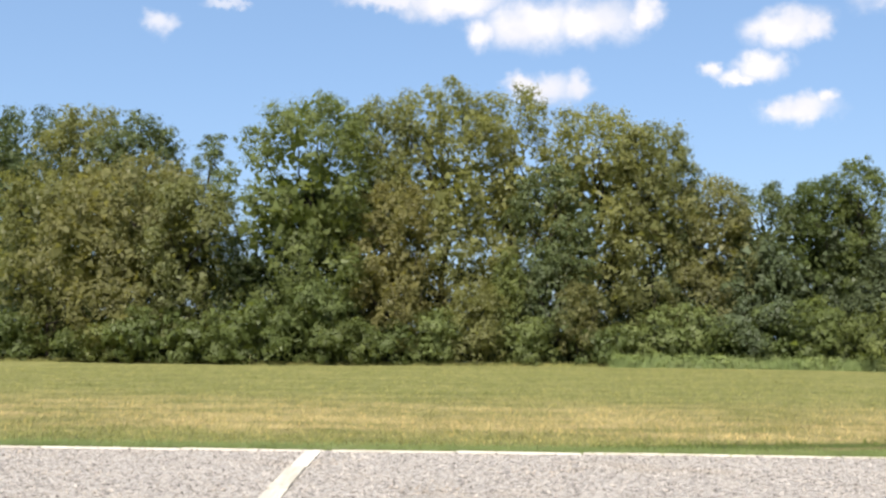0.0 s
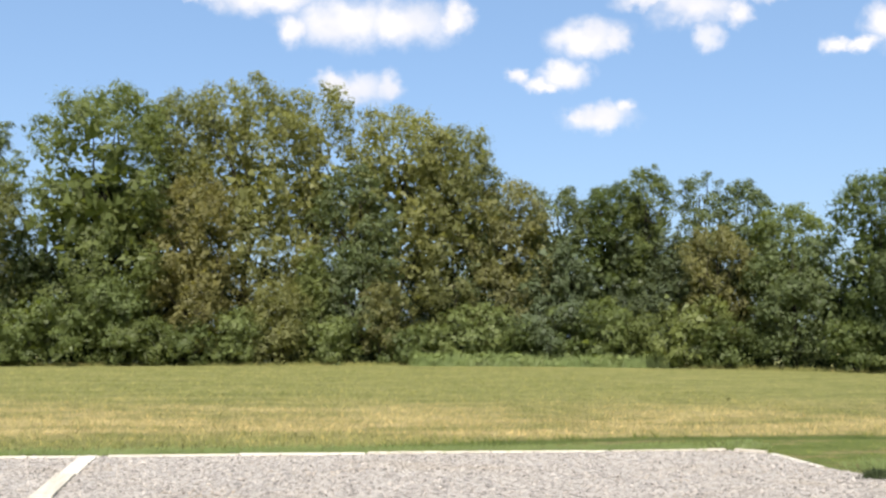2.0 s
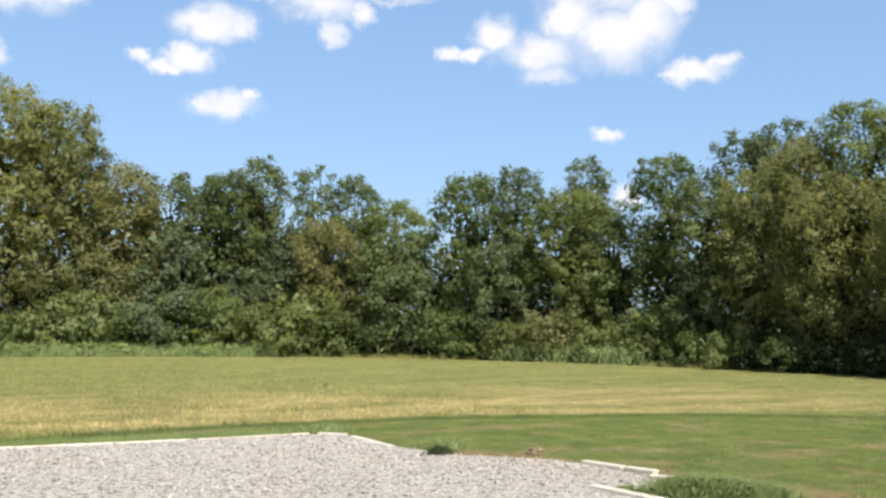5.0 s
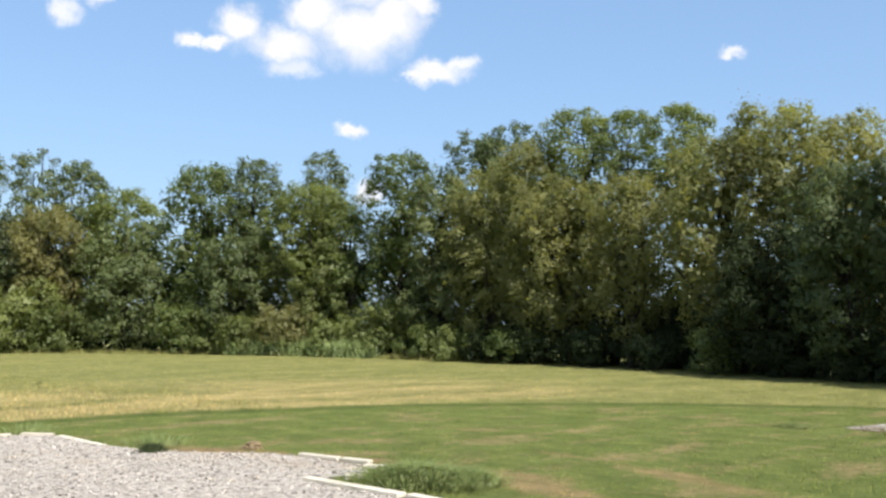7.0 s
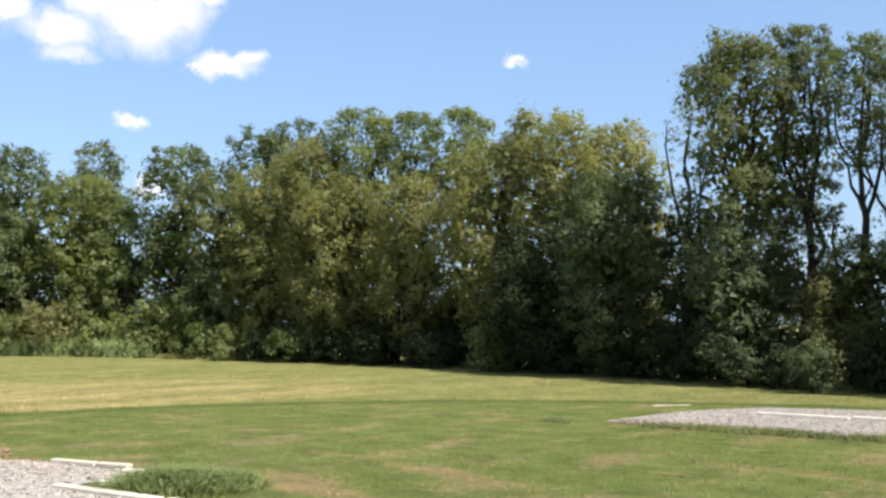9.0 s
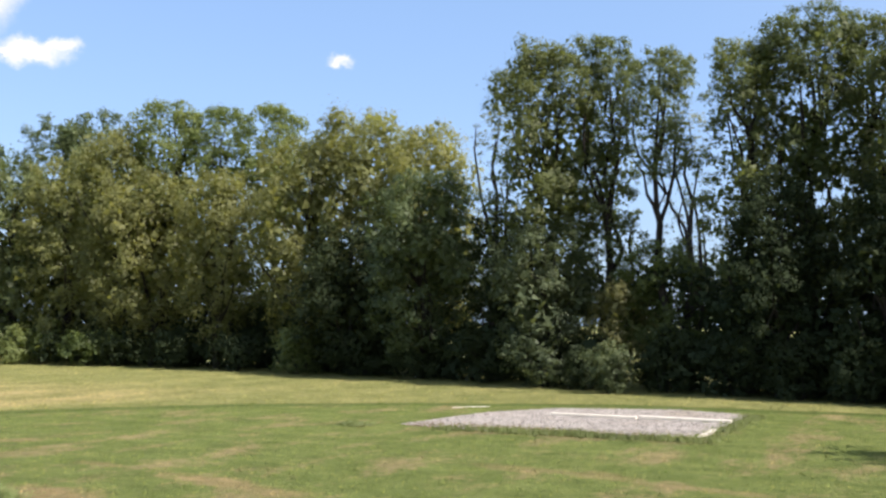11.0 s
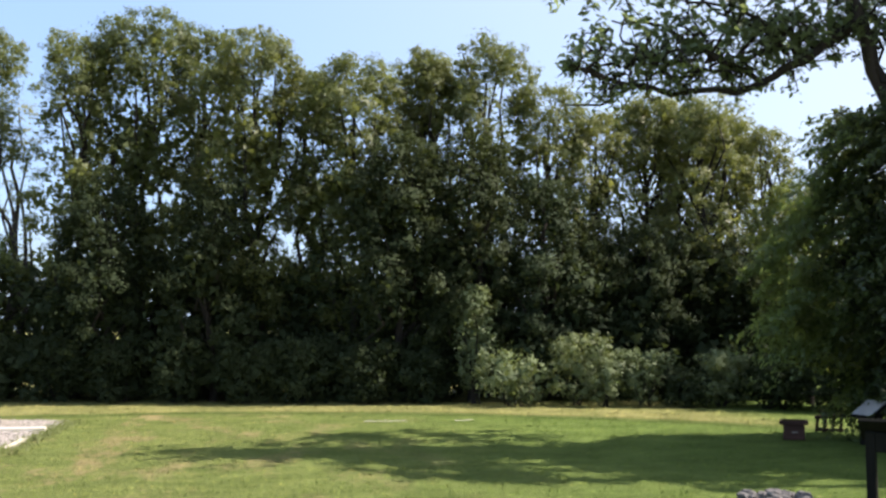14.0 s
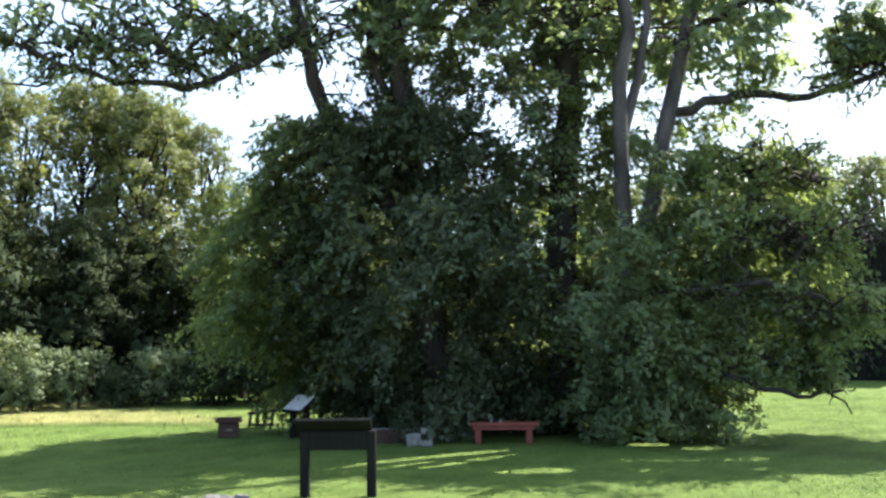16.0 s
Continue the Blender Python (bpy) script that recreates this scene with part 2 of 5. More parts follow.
def turf(nt):
    """The colour of the turf by its place: mown lawn round the pads, a band of dry straw, then uncut pasture."""
    t = node(nt, "ShaderNodeTexCoord")
    sep = node(nt, "ShaderNodeSeparateXYZ")
    wire(nt, t.outputs["Object"], sep.inputs[0])
    x, y = sep.outputs[0], sep.outputs[1]
    wob = math_node(nt, "SUBTRACT", noise_of(nt, 0.25, 3.0), 0.5)
    fine = noise_of(nt, 9.0, 6.0, rough=0.7)
    mid = noise_of(nt, 1.1, 4.0)
    streak = noise_of(nt, 0.6, 6.0, stretch=(0.38, 0.9, 1.0))
    dx, dy = math_node(nt, "SUBTRACT", x, LAWN_X), math_node(nt, "SUBTRACT", y, LAWN_Y)
    rad = math_node(nt, "SQRT", math_node(nt, "ADD", math_node(nt, "MULTIPLY", dx, dx), math_node(nt, "MULTIPLY", dy, dy)))
    rad = math_node(nt, "MULTIPLY_ADD", wob, 0.9, rad)
    round_in = math_node(nt, "SUBTRACT", 1.0, step(nt, rad, LAWN_R - 0.25, LAWN_R + 0.25))
    west = math_node(nt, "MULTIPLY", math_node(nt, "SUBTRACT", 1.0, step(nt, x, 4.0, 8.0)),
                     math_node(nt, "SUBTRACT", 1.0, step(nt, math_node(nt, "MULTIPLY_ADD", wob, 0.8, y), 18.6, 19.2)))
    south = math_node(nt, "SUBTRACT", 1.0, step(nt, math_node(nt, "MULTIPLY_ADD", wob, 1.5, y), -13.0, -10.5))
    lawn = math_node(nt, "MAXIMUM", math_node(nt, "MAXIMUM", round_in, west), south)
    lush = ramp(nt, math_node(nt, "MULTIPLY_ADD", fine, 0.55, math_node(nt, "MULTIPLY_ADD", mid, 0.8, -0.15)),
                [(0.2, (0.106, 0.149, 0.040)), (0.5, (0.166, 0.208, 0.060)), (0.8, (0.200, 0.250, 0.078))])
    worn = step(nt, math_node(nt, "MULTIPLY_ADD", noise_of(nt, 0.8, 5.0, stretch=(0.6, 1.3, 1)), 0.8, math_node(nt, "MULTIPLY", noise_of(nt, 6.0, 4.0), 0.35)), 0.565, 0.74)
    lush = mix(nt, math_node(nt, "MULTIPLY", worn, math_node(nt, "MULTIPLY", step(nt, y, -7.0, 2.0), 0.8)), lush, (0.33, 0.268, 0.138))
    lush = mix(nt, math_node(nt, "SUBTRACT", 1.0, step(nt, math_node(nt, "MULTIPLY_ADD", wob, 3.0, y), -9.0, 1.0)), lush, mix(nt, 1.0, lush, (0.80, 0.97, 0.80), "MULTIPLY"))     # greener by the great tree, with the tint of its shade put in
    past = ramp(nt, math_node(nt, "MULTIPLY_ADD", fine, 0.5, math_node(nt, "MULTIPLY_ADD", streak, 0.85, -0.18)),
                [(0.2, (0.175, 0.198, 0.068)), (0.5, (0.260, 0.268, 0.098)), (0.8, (0.375, 0.352, 0.145))])
    dry = ramp(nt, math_node(nt, "MULTIPLY_ADD", fine, 0.6, math_node(nt, "MULTIPLY_ADD", streak, 0.75, -0.15)),
               [(0.2, (0.285, 0.240, 0.102)), (0.5, (0.41, 0.345, 0.155)), (0.8, (0.60, 0.50, 0.240))])
    ys = math_node(nt, "ADD", math_node(nt, "MULTIPLY_ADD", wob, 4.0, y), math_node(nt, "MULTIPLY", x, 0.10))
    band = math_node(nt, "MULTIPLY", step(nt, ys, 19.2, 22.5), math_node(nt, "SUBTRACT", 1.0, step(nt, ys, 24.0, 37.0)))
    band = math_node(nt, "MULTIPLY", band, step(nt, math_node(nt, "MULTIPLY_ADD", streak, 1.0, 0.15), 0.40, 0.74))
    band = math_node(nt, "MULTIPLY", band, math_node(nt, "SUBTRACT", 1.0, step(nt, x, 20.0, 30.0)))
    col = mix(nt, band, past, dry)
    rim = math_node(nt, "SUBTRACT", 1.0, step(nt, math_node(nt, "ABSOLUTE", math_node(nt, "SUBTRACT", rad, LAWN_R)), 0.15, 0.7))
    col = mix(nt, lawn, col, lush)
    col = mix(nt, math_node(nt, "MULTIPLY", rim, 0.75), col, (0.085, 0.130, 0.030))
    # bare brown strip along the broken eastern edge of the large pad
    edge = math_node(nt, "SUBTRACT", x, math_node(nt, "MULTIPLY_ADD", y, -0.36, 14.3))
    strip = math_node(nt, "SUBTRACT", 1.0, step(nt, math_node(nt, "ABSOLUTE", math_node(nt, "MULTIPLY_ADD", math_node(nt, "SUBTRACT", mid, 0.5), 1.6, edge)), 0.10, 0.55))
    strip = math_node(nt, "MULTIPLY", strip, math_node(nt, "MULTIPLY", step(nt, y, 10.0, 11.2), math_node(nt, "SUBTRACT", 1.0, step(nt, y, 13.8, 15.2))))
    col = mix(nt, strip, col, (0.33, 0.235, 0.135))
    # trampled brown verge before the small pad
    verge = math_node(nt, "SUBTRACT", 1.0, step(nt, math_node(nt, "ABSOLUTE", math_node(nt, "ADD", math_node(nt, "SUBTRACT", x, 19.75), math_node(nt, "SUBTRACT", mid, 0.5))), 0.1, 0.5))
    verge = math_node(nt, "MULTIPLY", verge, math_node(nt, "MULTIPLY", step(nt, y, 2.4, 3.4), math_node(nt, "SUBTRACT", 1.0, step(nt, y, 6.6, 8.0))))
    col = mix(nt, math_node(nt, "MULTIPLY", verge, 0.7), col, (0.20, 0.165, 0.085))
    # patches of dry thatch in the lawn
    for px, py, turn, half, wide, much in THATCH:
        m = node(nt, "ShaderNodeMapping", vector_type="TEXTURE")
        m.inputs["Location"].default_value, m.inputs["Rotation"].default_value, m.inputs["Scale"].default_value = (px, py, 0), (0, 0, radians(turn)), (half, wide, 100.0)
        wire(nt, t.outputs["Object"], m.inputs["Vector"])
        ln = node(nt, "ShaderNodeVectorMath", operation="LENGTH")
        wire(nt, m.outputs[0], ln.inputs[0])
        spread = math_node(nt, "MULTIPLY_ADD", math_node(nt, "SUBTRACT", mid, 0.5), 2.2, ln.outputs["Value"])
        spread = math_node(nt, "MULTIPLY_ADD", math_node(nt, "SUBTRACT", fine, 0.5), 1.4, spread)
        col = mix(nt, math_node(nt, "MULTIPLY", math_node(nt, "SUBTRACT", 1.0, step(nt, spread, 0.35, 1.15)), much), col, (0.36, 0.275, 0.140))
    # uneven tufts, and flecks of dead straw among the green
    clump = noise_of(nt, 1.7, 8.0, stretch=(1.0, 0.55, 1.0), rough=0.78)
    col = mix(nt, 1.0, col, ramp(nt, clump, [(0.32, (0.66, 0.72, 0.62)), (0.5, (1.0, 1.0, 1.0)), (0.68, (1.36, 1.27, 1.30))]), "MULTIPLY")
    fleck = step(nt, noise_of(nt, 7.0, 6.0, stretch=(1.0, 0.6, 1.0), rough=0.75), 0.58, 0.70)
    return mix(nt, math_node(nt, "MULTIPLY", fleck, 0.45), col, (0.33, 0.285, 0.135)), fine


THATCH = [   # place, turn, half length and width, strength
    (10.7, 8.3, 68, 1.45, 0.50, 0.95), (12.5, 7.2, 72, 1.6, 0.36, 0.8), (14.6, 13.6, 115, 0.8, 0.25, 0.6),
    (15.4, 4.0, 82, 1.4, 0.35, 0.5), (14.8, 1.8, 80, 0.9, 0.25, 0.5), (13.1, 10.0, 80, 0.6, 0.2, 0.5), (9.45, 13.4, -52, 0.95, 0.28, 0.8)]
LAWN_X, LAWN_Y, LAWN_R = 9.2, 2.3, 18.1
ground_mat, nt, b = material("turf", 0.95, 0.1)
col, fine = turf(nt)
wire(nt, mix(nt, 1.0, col, (0.76, 0.75, 0.71), "MULTIPLY"), b.inputs["Base Color"])
bump(nt, b, noise_of(nt, 30.0, 5.0, rough=0.7), 1.0, 0.06)
blade_mat, nt, b = material("grass_blades", 0.9, 0.06)
col, fine = turf(nt)
g = node(nt, "ShaderNodeNewGeometry")
col = mix(nt, 1.0, col, ramp(nt, g.outputs["Random Per Island"], [(0.0, (0.56, 0.61, 0.54)), (0.5, (0.84, 0.86, 0.80)), (0.88, (1.05, 1.02, 0.98)), (1.0, (1.45, 1.25, 1.10))]), "MULTIPLY")
wire(nt, col, b.inputs["Base Color"])
tr = node(nt, "ShaderNodeBsdfTranslucent")
wire(nt, col, tr.inputs["Color"])
ms = node(nt, "ShaderNodeMixShader")
ms.inputs["Fac"].default_value = 0.32
wire(nt, b.outputs[0], ms.inputs[1])
wire(nt, tr.outputs[0], ms.inputs[2])
wire(nt, ms.outputs[0], nt.nodes["Material Output"].inputs["Surface"])

def gravel_bed(name, tone):
    """Packed crushed stone, cell by cell lighter and darker."""
    m, nt, b = material(name, 0.95, 0.1)
    cells = node(nt, "ShaderNodeTexVoronoi")
    cells.inputs["Scale"].default_value = 21.0
    wire(nt, node(nt, "ShaderNodeTexCoord").outputs["Object"], cells.inputs["Vector"])
    shade = node(nt, "ShaderNodeSeparateColor")
    wire(nt, cells.outputs["Color"], shade.inputs[0])
    f = noise_of(nt, 30.0, 5.0, rough=0.8)
    v = math_node(nt, "MULTIPLY_ADD", f, 0.55, math_node(nt, "MULTIPLY_ADD", shade.outputs[0], 0.8, -0.17))
    col = ramp(nt, v, [(0.10, (0.085, 0.078, 0.074)), (0.22, (0.27, 0.252, 0.238)), (0.40, (0.395, 0.368, 0.346)), (0.85, (0.54, 0.505, 0.475))])
    col = mix(nt, 1.0, col, (tone * 0.98, tone * 0.965, tone * 0.905), "MULTIPLY")
    wire(nt, mix(nt, step(nt, noise_of(nt, 0.35, 4.0), 0.52, 0.75), col, mix(nt, 1.0, col, (0.92, 0.86, 0.76), "MULTIPLY")), b.inputs["Base Color"])
    bump(nt, b, math_node(nt, "MULTIPLY_ADD", cells.outputs["Distance"], -0.8, f), 1.0, 0.03)
    return m


def limestone(name, tone):
    """Loose stones, each of its own shade."""
    m, nt, b = material(name, 0.9, 0.2)
    g = node(nt, "ShaderNodeNewGeometry")
    f = noise_of(nt, 0.5, 3.0)
    c1 = ramp(nt, g.outputs["Random Per Island"], [(0.0, (0.10, 0.092, 0.087)), (0.18, (0.27, 0.252, 0.238)), (0.3, (0.375, 0.348, 0.326)), (0.85, (0.44, 0.410, 0.386)), (1.0, (0.54, 0.505, 0.475))])
    c1 = mix(nt, 1.0, c1, (tone * 0.98, tone * 0.965, tone * 0.905), "MULTIPLY")
    wire(nt, mix(nt, step(nt, f, 0.52, 0.75), c1, mix(nt, 1.0, c1, (0.92, 0.86, 0.77), "MULTIPLY")), b.inputs["Base Color"])
    return m


# the small pad takes a darker tone of the same gravel
bed_mat, bed_dark = gravel_bed("gravel_bed", 1.0), gravel_bed("dark_gravel_bed", 0.83)
stone_mat, stone_dark = limestone("crushed_limestone", 1.0), limestone("dark_limestone", 0.83)
rock_mat, nt, b = material("field_stone", 0.9, 0.2)
f = noise_of(nt, 7.0, 6.0, rough=0.65)
wire(nt, ramp(nt, f, [(0.3, (0.055, 0.052, 0.050)), (0.7, (0.16, 0.153, 0.143))]), b.inputs["Base Color"])
bump(nt, b, f, 0.8, 0.03)


def wood(name, low, high, rough=0.8, stretch=(0.6, 14, 14), gloss=0.25):
    m, nt, b = material(name, rough, gloss)
    o = node(nt, "ShaderNodeObjectInfo")
    f = noise_of(nt, 2.5, 6.0, stretch=stretch, rough=0.65)
    f2 = noise_of(nt, 1.3, 3.0)
    v = math_node(nt, "MULTIPLY_ADD", f, 0.7, math_node(nt, "MULTIPLY_ADD", f2, 0.4, math_node(nt, "MULTIPLY_ADD", o.outputs["Random"], 0.25, -0.18)))
    wire(nt, ramp(nt, v, [(0.25, low), (0.7, high)]), b.inputs["Base Color"])
    bump(nt, b, f, 0.5, 0.006)
    return m


board_mat = wood("weathered_white_paint", (0.38, 0.34, 0.265), (0.68, 0.635, 0.535))
post_mat = wood("dark_stained_wood", (0.007, 0.008, 0.007), (0.019, 0.018, 0.015), 0.9, (12, 12, 0.6), 0.06)
red_mat = wood("faded_red_paint", (0.10, 0.026, 0.019), (0.22, 0.058, 0.042))
crate_mat = wood("reddish_timber", (0.026, 0.014, 0.011), (0.075, 0.038, 0.028))
concrete_mat, nt, b = material("concrete", 0.9, 0.2)
f = noise_of(nt, 9.0, 6.0, rough=0.7)
wire(nt, ramp(nt, f, [(0.3, (0.11, 0.104, 0.092)), (0.7, (0.24, 0.226, 0.205))]), b.inputs["Base Color"])
bump(nt, b, f, 0.5, 0.01)
panel_mat, nt, b = material("brushed_panel", 0.6, 0.4)
f = noise_of(nt, 3.0, 4.0)
wire(nt, ramp(nt, f, [(0.3, (0.42, 0.40, 0.39)), (0.7, (0.56, 0.54, 0.53))]), b.inputs["Base Color"])
soil_mat, nt, b = material("dry_thatch", 0.95, 0.1)
f = noise_of(nt, 8.0, 5.0)
wire(nt, ramp(nt, f, [(0.3, (0.09, 0.068, 0.04)), (0.7, (0.26, 0.20, 0.115))]), b.inputs["Base Color"])
bump(nt, b, f, 0.9, 0.03)


# ---- mesh helpers ----
def mesh_of(name, verts, faces, mat, smooth=False, normals=None):
    """A mesh from arrays: verts (n, 3), faces (m, k)."""
    me = bpy.data.meshes.new(name)
    k = faces.shape[1]
    me.vertices.add(len(verts))
    me.vertices.foreach_set("co", np.ascontiguousarray(verts, dtype=np.float32).ravel())
    me.loops.add(faces.size)
    me.loops.foreach_set("vertex_index", np.ascontiguousarray(faces, dtype=np.int32).ravel())
    me.polygons.add(len(faces))
    me.polygons.foreach_set("loop_start", np.arange(0, faces.size, k, dtype=np.int32))
    me.polygons.foreach_set("loop_total", np.full(len(faces), k, dtype=np.int32))
    me.polygons.foreach_set("use_smooth", np.full(len(faces), smooth or normals is not None))
    me.materials.append(mat)
    me.update()
    me.validate()
    if normals is not None:
        me.normals_split_custom_set_from_vertices(normals.tolist())
    return me


def unit(v):
    return v / np.maximum(np.linalg.norm(v, axis=-1, keepdims=True), 1e-9)


def leaves(rng, centres, normals, size, droop=0.0, slim=0.55, small=False):
    """One folded leaf at each centre, facing its normal; small ones are single triangles. Returns corners, faces and corner normals."""
    n = len(centres)
    out = unit(normals)
    nrm = unit(out + rng.normal(0, 0.38, (n, 3)))
    along = rng.normal(0, 1, (n, 3))
    along[:, 2] -= droop
    along = unit(along - (along * nrm).sum(1, keepdims=True) * nrm)
    side = np.cross(nrm, along)
    ln = (size * rng.uniform(0.65, 1.35, n)).reshape(-1, 1)
    wd = ln * slim * rng.uniform(0.8, 1.2, (n, 1))
    fold = nrm * ln * 0.12
    if small:
        corners = [centres - side * wd * 0.5 - along * ln * 0.35, centres + along * ln * 0.65 - fold, centres + side * wd * 0.5 - along * ln * 0.35]
    else:
        corners = [centres - along * ln * 0.5, centres - side * wd * 0.5 + fold - along * ln * 0.05,
                   centres + along * ln * 0.5, centres + side * wd * 0.5 + fold]
    k = len(corners)
    soft = np.repeat(unit(out * 0.9 + nrm * 0.24), k, 0)
    return np.stack(corners, 1).reshape(-1, 3), np.arange(k * n).reshape(-1, k), soft


def lobe_leaves(rng, centre, radius, count, size, up=0.35, flat=0.85, droop=0.0):
    """Leaves of one bough: lesser clumps set round it, more of them above than below, thinning outwards."""
    m = int(np.clip(count // 32, 5, 11))
    s = rng.normal(0, 1, (m, 3))
    s[:, 2] += up
    s = unit(s)
    clumps = s * radius * rng.uniform(0.42, 0.80, (m, 1))
    k = rng.integers(0, m, count)
    d = rng.normal(0, 1, (count, 3))
    d[:, 2] += 0.2
    d = unit(d)
    rr = radius * rng.uniform(0.36, 0.62, (m, 1))[k] * rng.uniform(0.1, 1.15, (count, 1)) ** 0.6
    p = clumps[k] + d * rr * np.array((1, 1, 0.8))
    return centre + p * np.array((1, 1, flat)), d * 0.36 + s[k] * 0.72 + np.array((0, 0, 0.22))


def hearts(rng, centres, radii, flat, each=36, size=0.30, stray=0.6, deep=0.2):
    """The close-set inner leaves of each bough, larger and at all angles. Corners, faces, normals."""
    n = len(centres)
    d = unit(rng.normal(0, 1, (n, each, 3)))
    p = np.array(centres)[:, None] + d * (np.array(radii)[:, None, None] * rng.uniform(deep, 1.0, (n, each, 1)) ** 0.5) * np.array((1, 1, flat))
    face = (d + rng.normal(0, stray, (n, each, 3)) + np.array((0, 0, 0.2))).reshape(-1, 3)
    return leaves(rng, p.reshape(-1, 3), face, np.repeat(np.array(radii) * size, each), 0.2, 0.8, True)


def tube(points, radii, sides=7):
    """A tapered limb through points."""
    pts = np.array(points, float)
    tang = unit(np.gradient(pts, axis=0))
    ref = np.where(np.abs(tang[:, 2:]) > 0.9, np.array([[1.0, 0, 0]]), np.array([[0, 0, 1.0]]))
    u = unit(np.cross(tang, ref))
    v = np.cross(tang, u)
    a = np.linspace(0, 2 * np.pi, sides, endpoint=False)
    ring = u[:, None] * np.cos(a)[None, :, None] + v[:, None] * np.sin(a)[None, :, None]
    verts = (pts[:, None] + ring * np.array(radii)[:, None, None]).reshape(-1, 3)
    faces = [(i * sides + j, i * sides + (j + 1) % sides, (i + 1) * sides + (j + 1) % sides, (i + 1) * sides + j)
             for i in range(len(pts) - 1) for j in range(sides)]
    return verts, np.array(faces)


def bent(rng, a, b, n=6, sway=0.06, sag=0.0):
    """Points of a crooked limb from a to b."""
    a, b = np.array(a, float), np.array(b, float)
    t = np.linspace(0, 1, n)[:, None]
    w = rng.normal(0, 1, (n, 3)) * np.linalg.norm(b - a) * sway * np.sin(np.pi * t)
    w[:, 2] += (sag * np.linalg.norm(b - a) * np.sin(np.pi * t))[:, 0]
    return a + (b - a) * t + w


def joined(pieces):
    vs, fs, n = [], [], 0
    for v, f in pieces:
        vs.append(v)
        fs.append(f + n)
        n += len(v)
    return np.concatenate(vs), np.concatenate(fs)


def part(name, data, parent, label=""):
    """One mesh object under a thing."""
    ob = new(name, data)
    ob.parent = parent
    return tagged(ob, label)


SHAPE = {   # where the crown begins, lift of its widest place, leaf droop, share of leaves
    "olive": (0.16, 0.58, 0.9, 1.0), "rust": (0.12, 0.55, 0.8, 1.0), "fresh": (0.14, 0.58, 0.2, 1.05), "dark": (0.08, 0.5, 0.1, 1.0),
    "blue": (0.06, 0.42, 0.3, 1.0), "silver": (0.05, 0.5, 0.2, 1.0), "tall": (0.20, 0.64, 0.3, 1.15), "bare": (0.45, 0.6, 0.6, 0.6), "slim": (0.60, 0.55, 0.3, 1.0), "glow": (0.40, 0.6, 0.5, 1.0), "gloom": (0.08, 0.5, 0.1, 1.0),
    "bush": (0.0, 0.45, 0.1, 1.0), "shade": (0.0, 0.45, 0.1, 1.0), "leafy": (0.0, 0.5, 0.3, 1.0), "sprawl": (0.12, 0.58, 0.6, 0.9), "willow": (0.0, 0.55, 1.6, 1.0)}
LABEL = {
    "olive": "tall broadleaf tree with olive late-summer foliage in the hedgerow", "rust": "tree with yellowing brownish-green leaves at the field edge",
    "fresh": "broadleaf tree with mid-green leaves at the field edge", "dark": "dense dark-green tree in the hedgerow",
    "blue": "dark bluish-green conical tree in the hedgerow", "silver": "shrubby tree with silvery grey-green leaves", 
    "tall": "tall slender backlit tree with bare lower trunk and green crown", "gloom": "understorey tree under the tall trees, their shade put into its leaf colour", "glow": "sunlit yellow-green tree in the far corner of the lawn", "slim": "slender tree with a long bare trunk under a small crown", "bare": "thin sparse tree with bare pale limbs",
    "bush": "dense green bush at the foot of the trees", "shade": "bush at the foot of the trees, their shade put into its leaf colour", "leafy": "sunlit light-green vine-covered bush at the field edge", "sprawl": "pale grey-green vine-draped bush before the dark trees", "willow": "drooping olive-green bush at the field edge"}


LEAFAGE = 0.70    # layers of leaves over the side towards the field


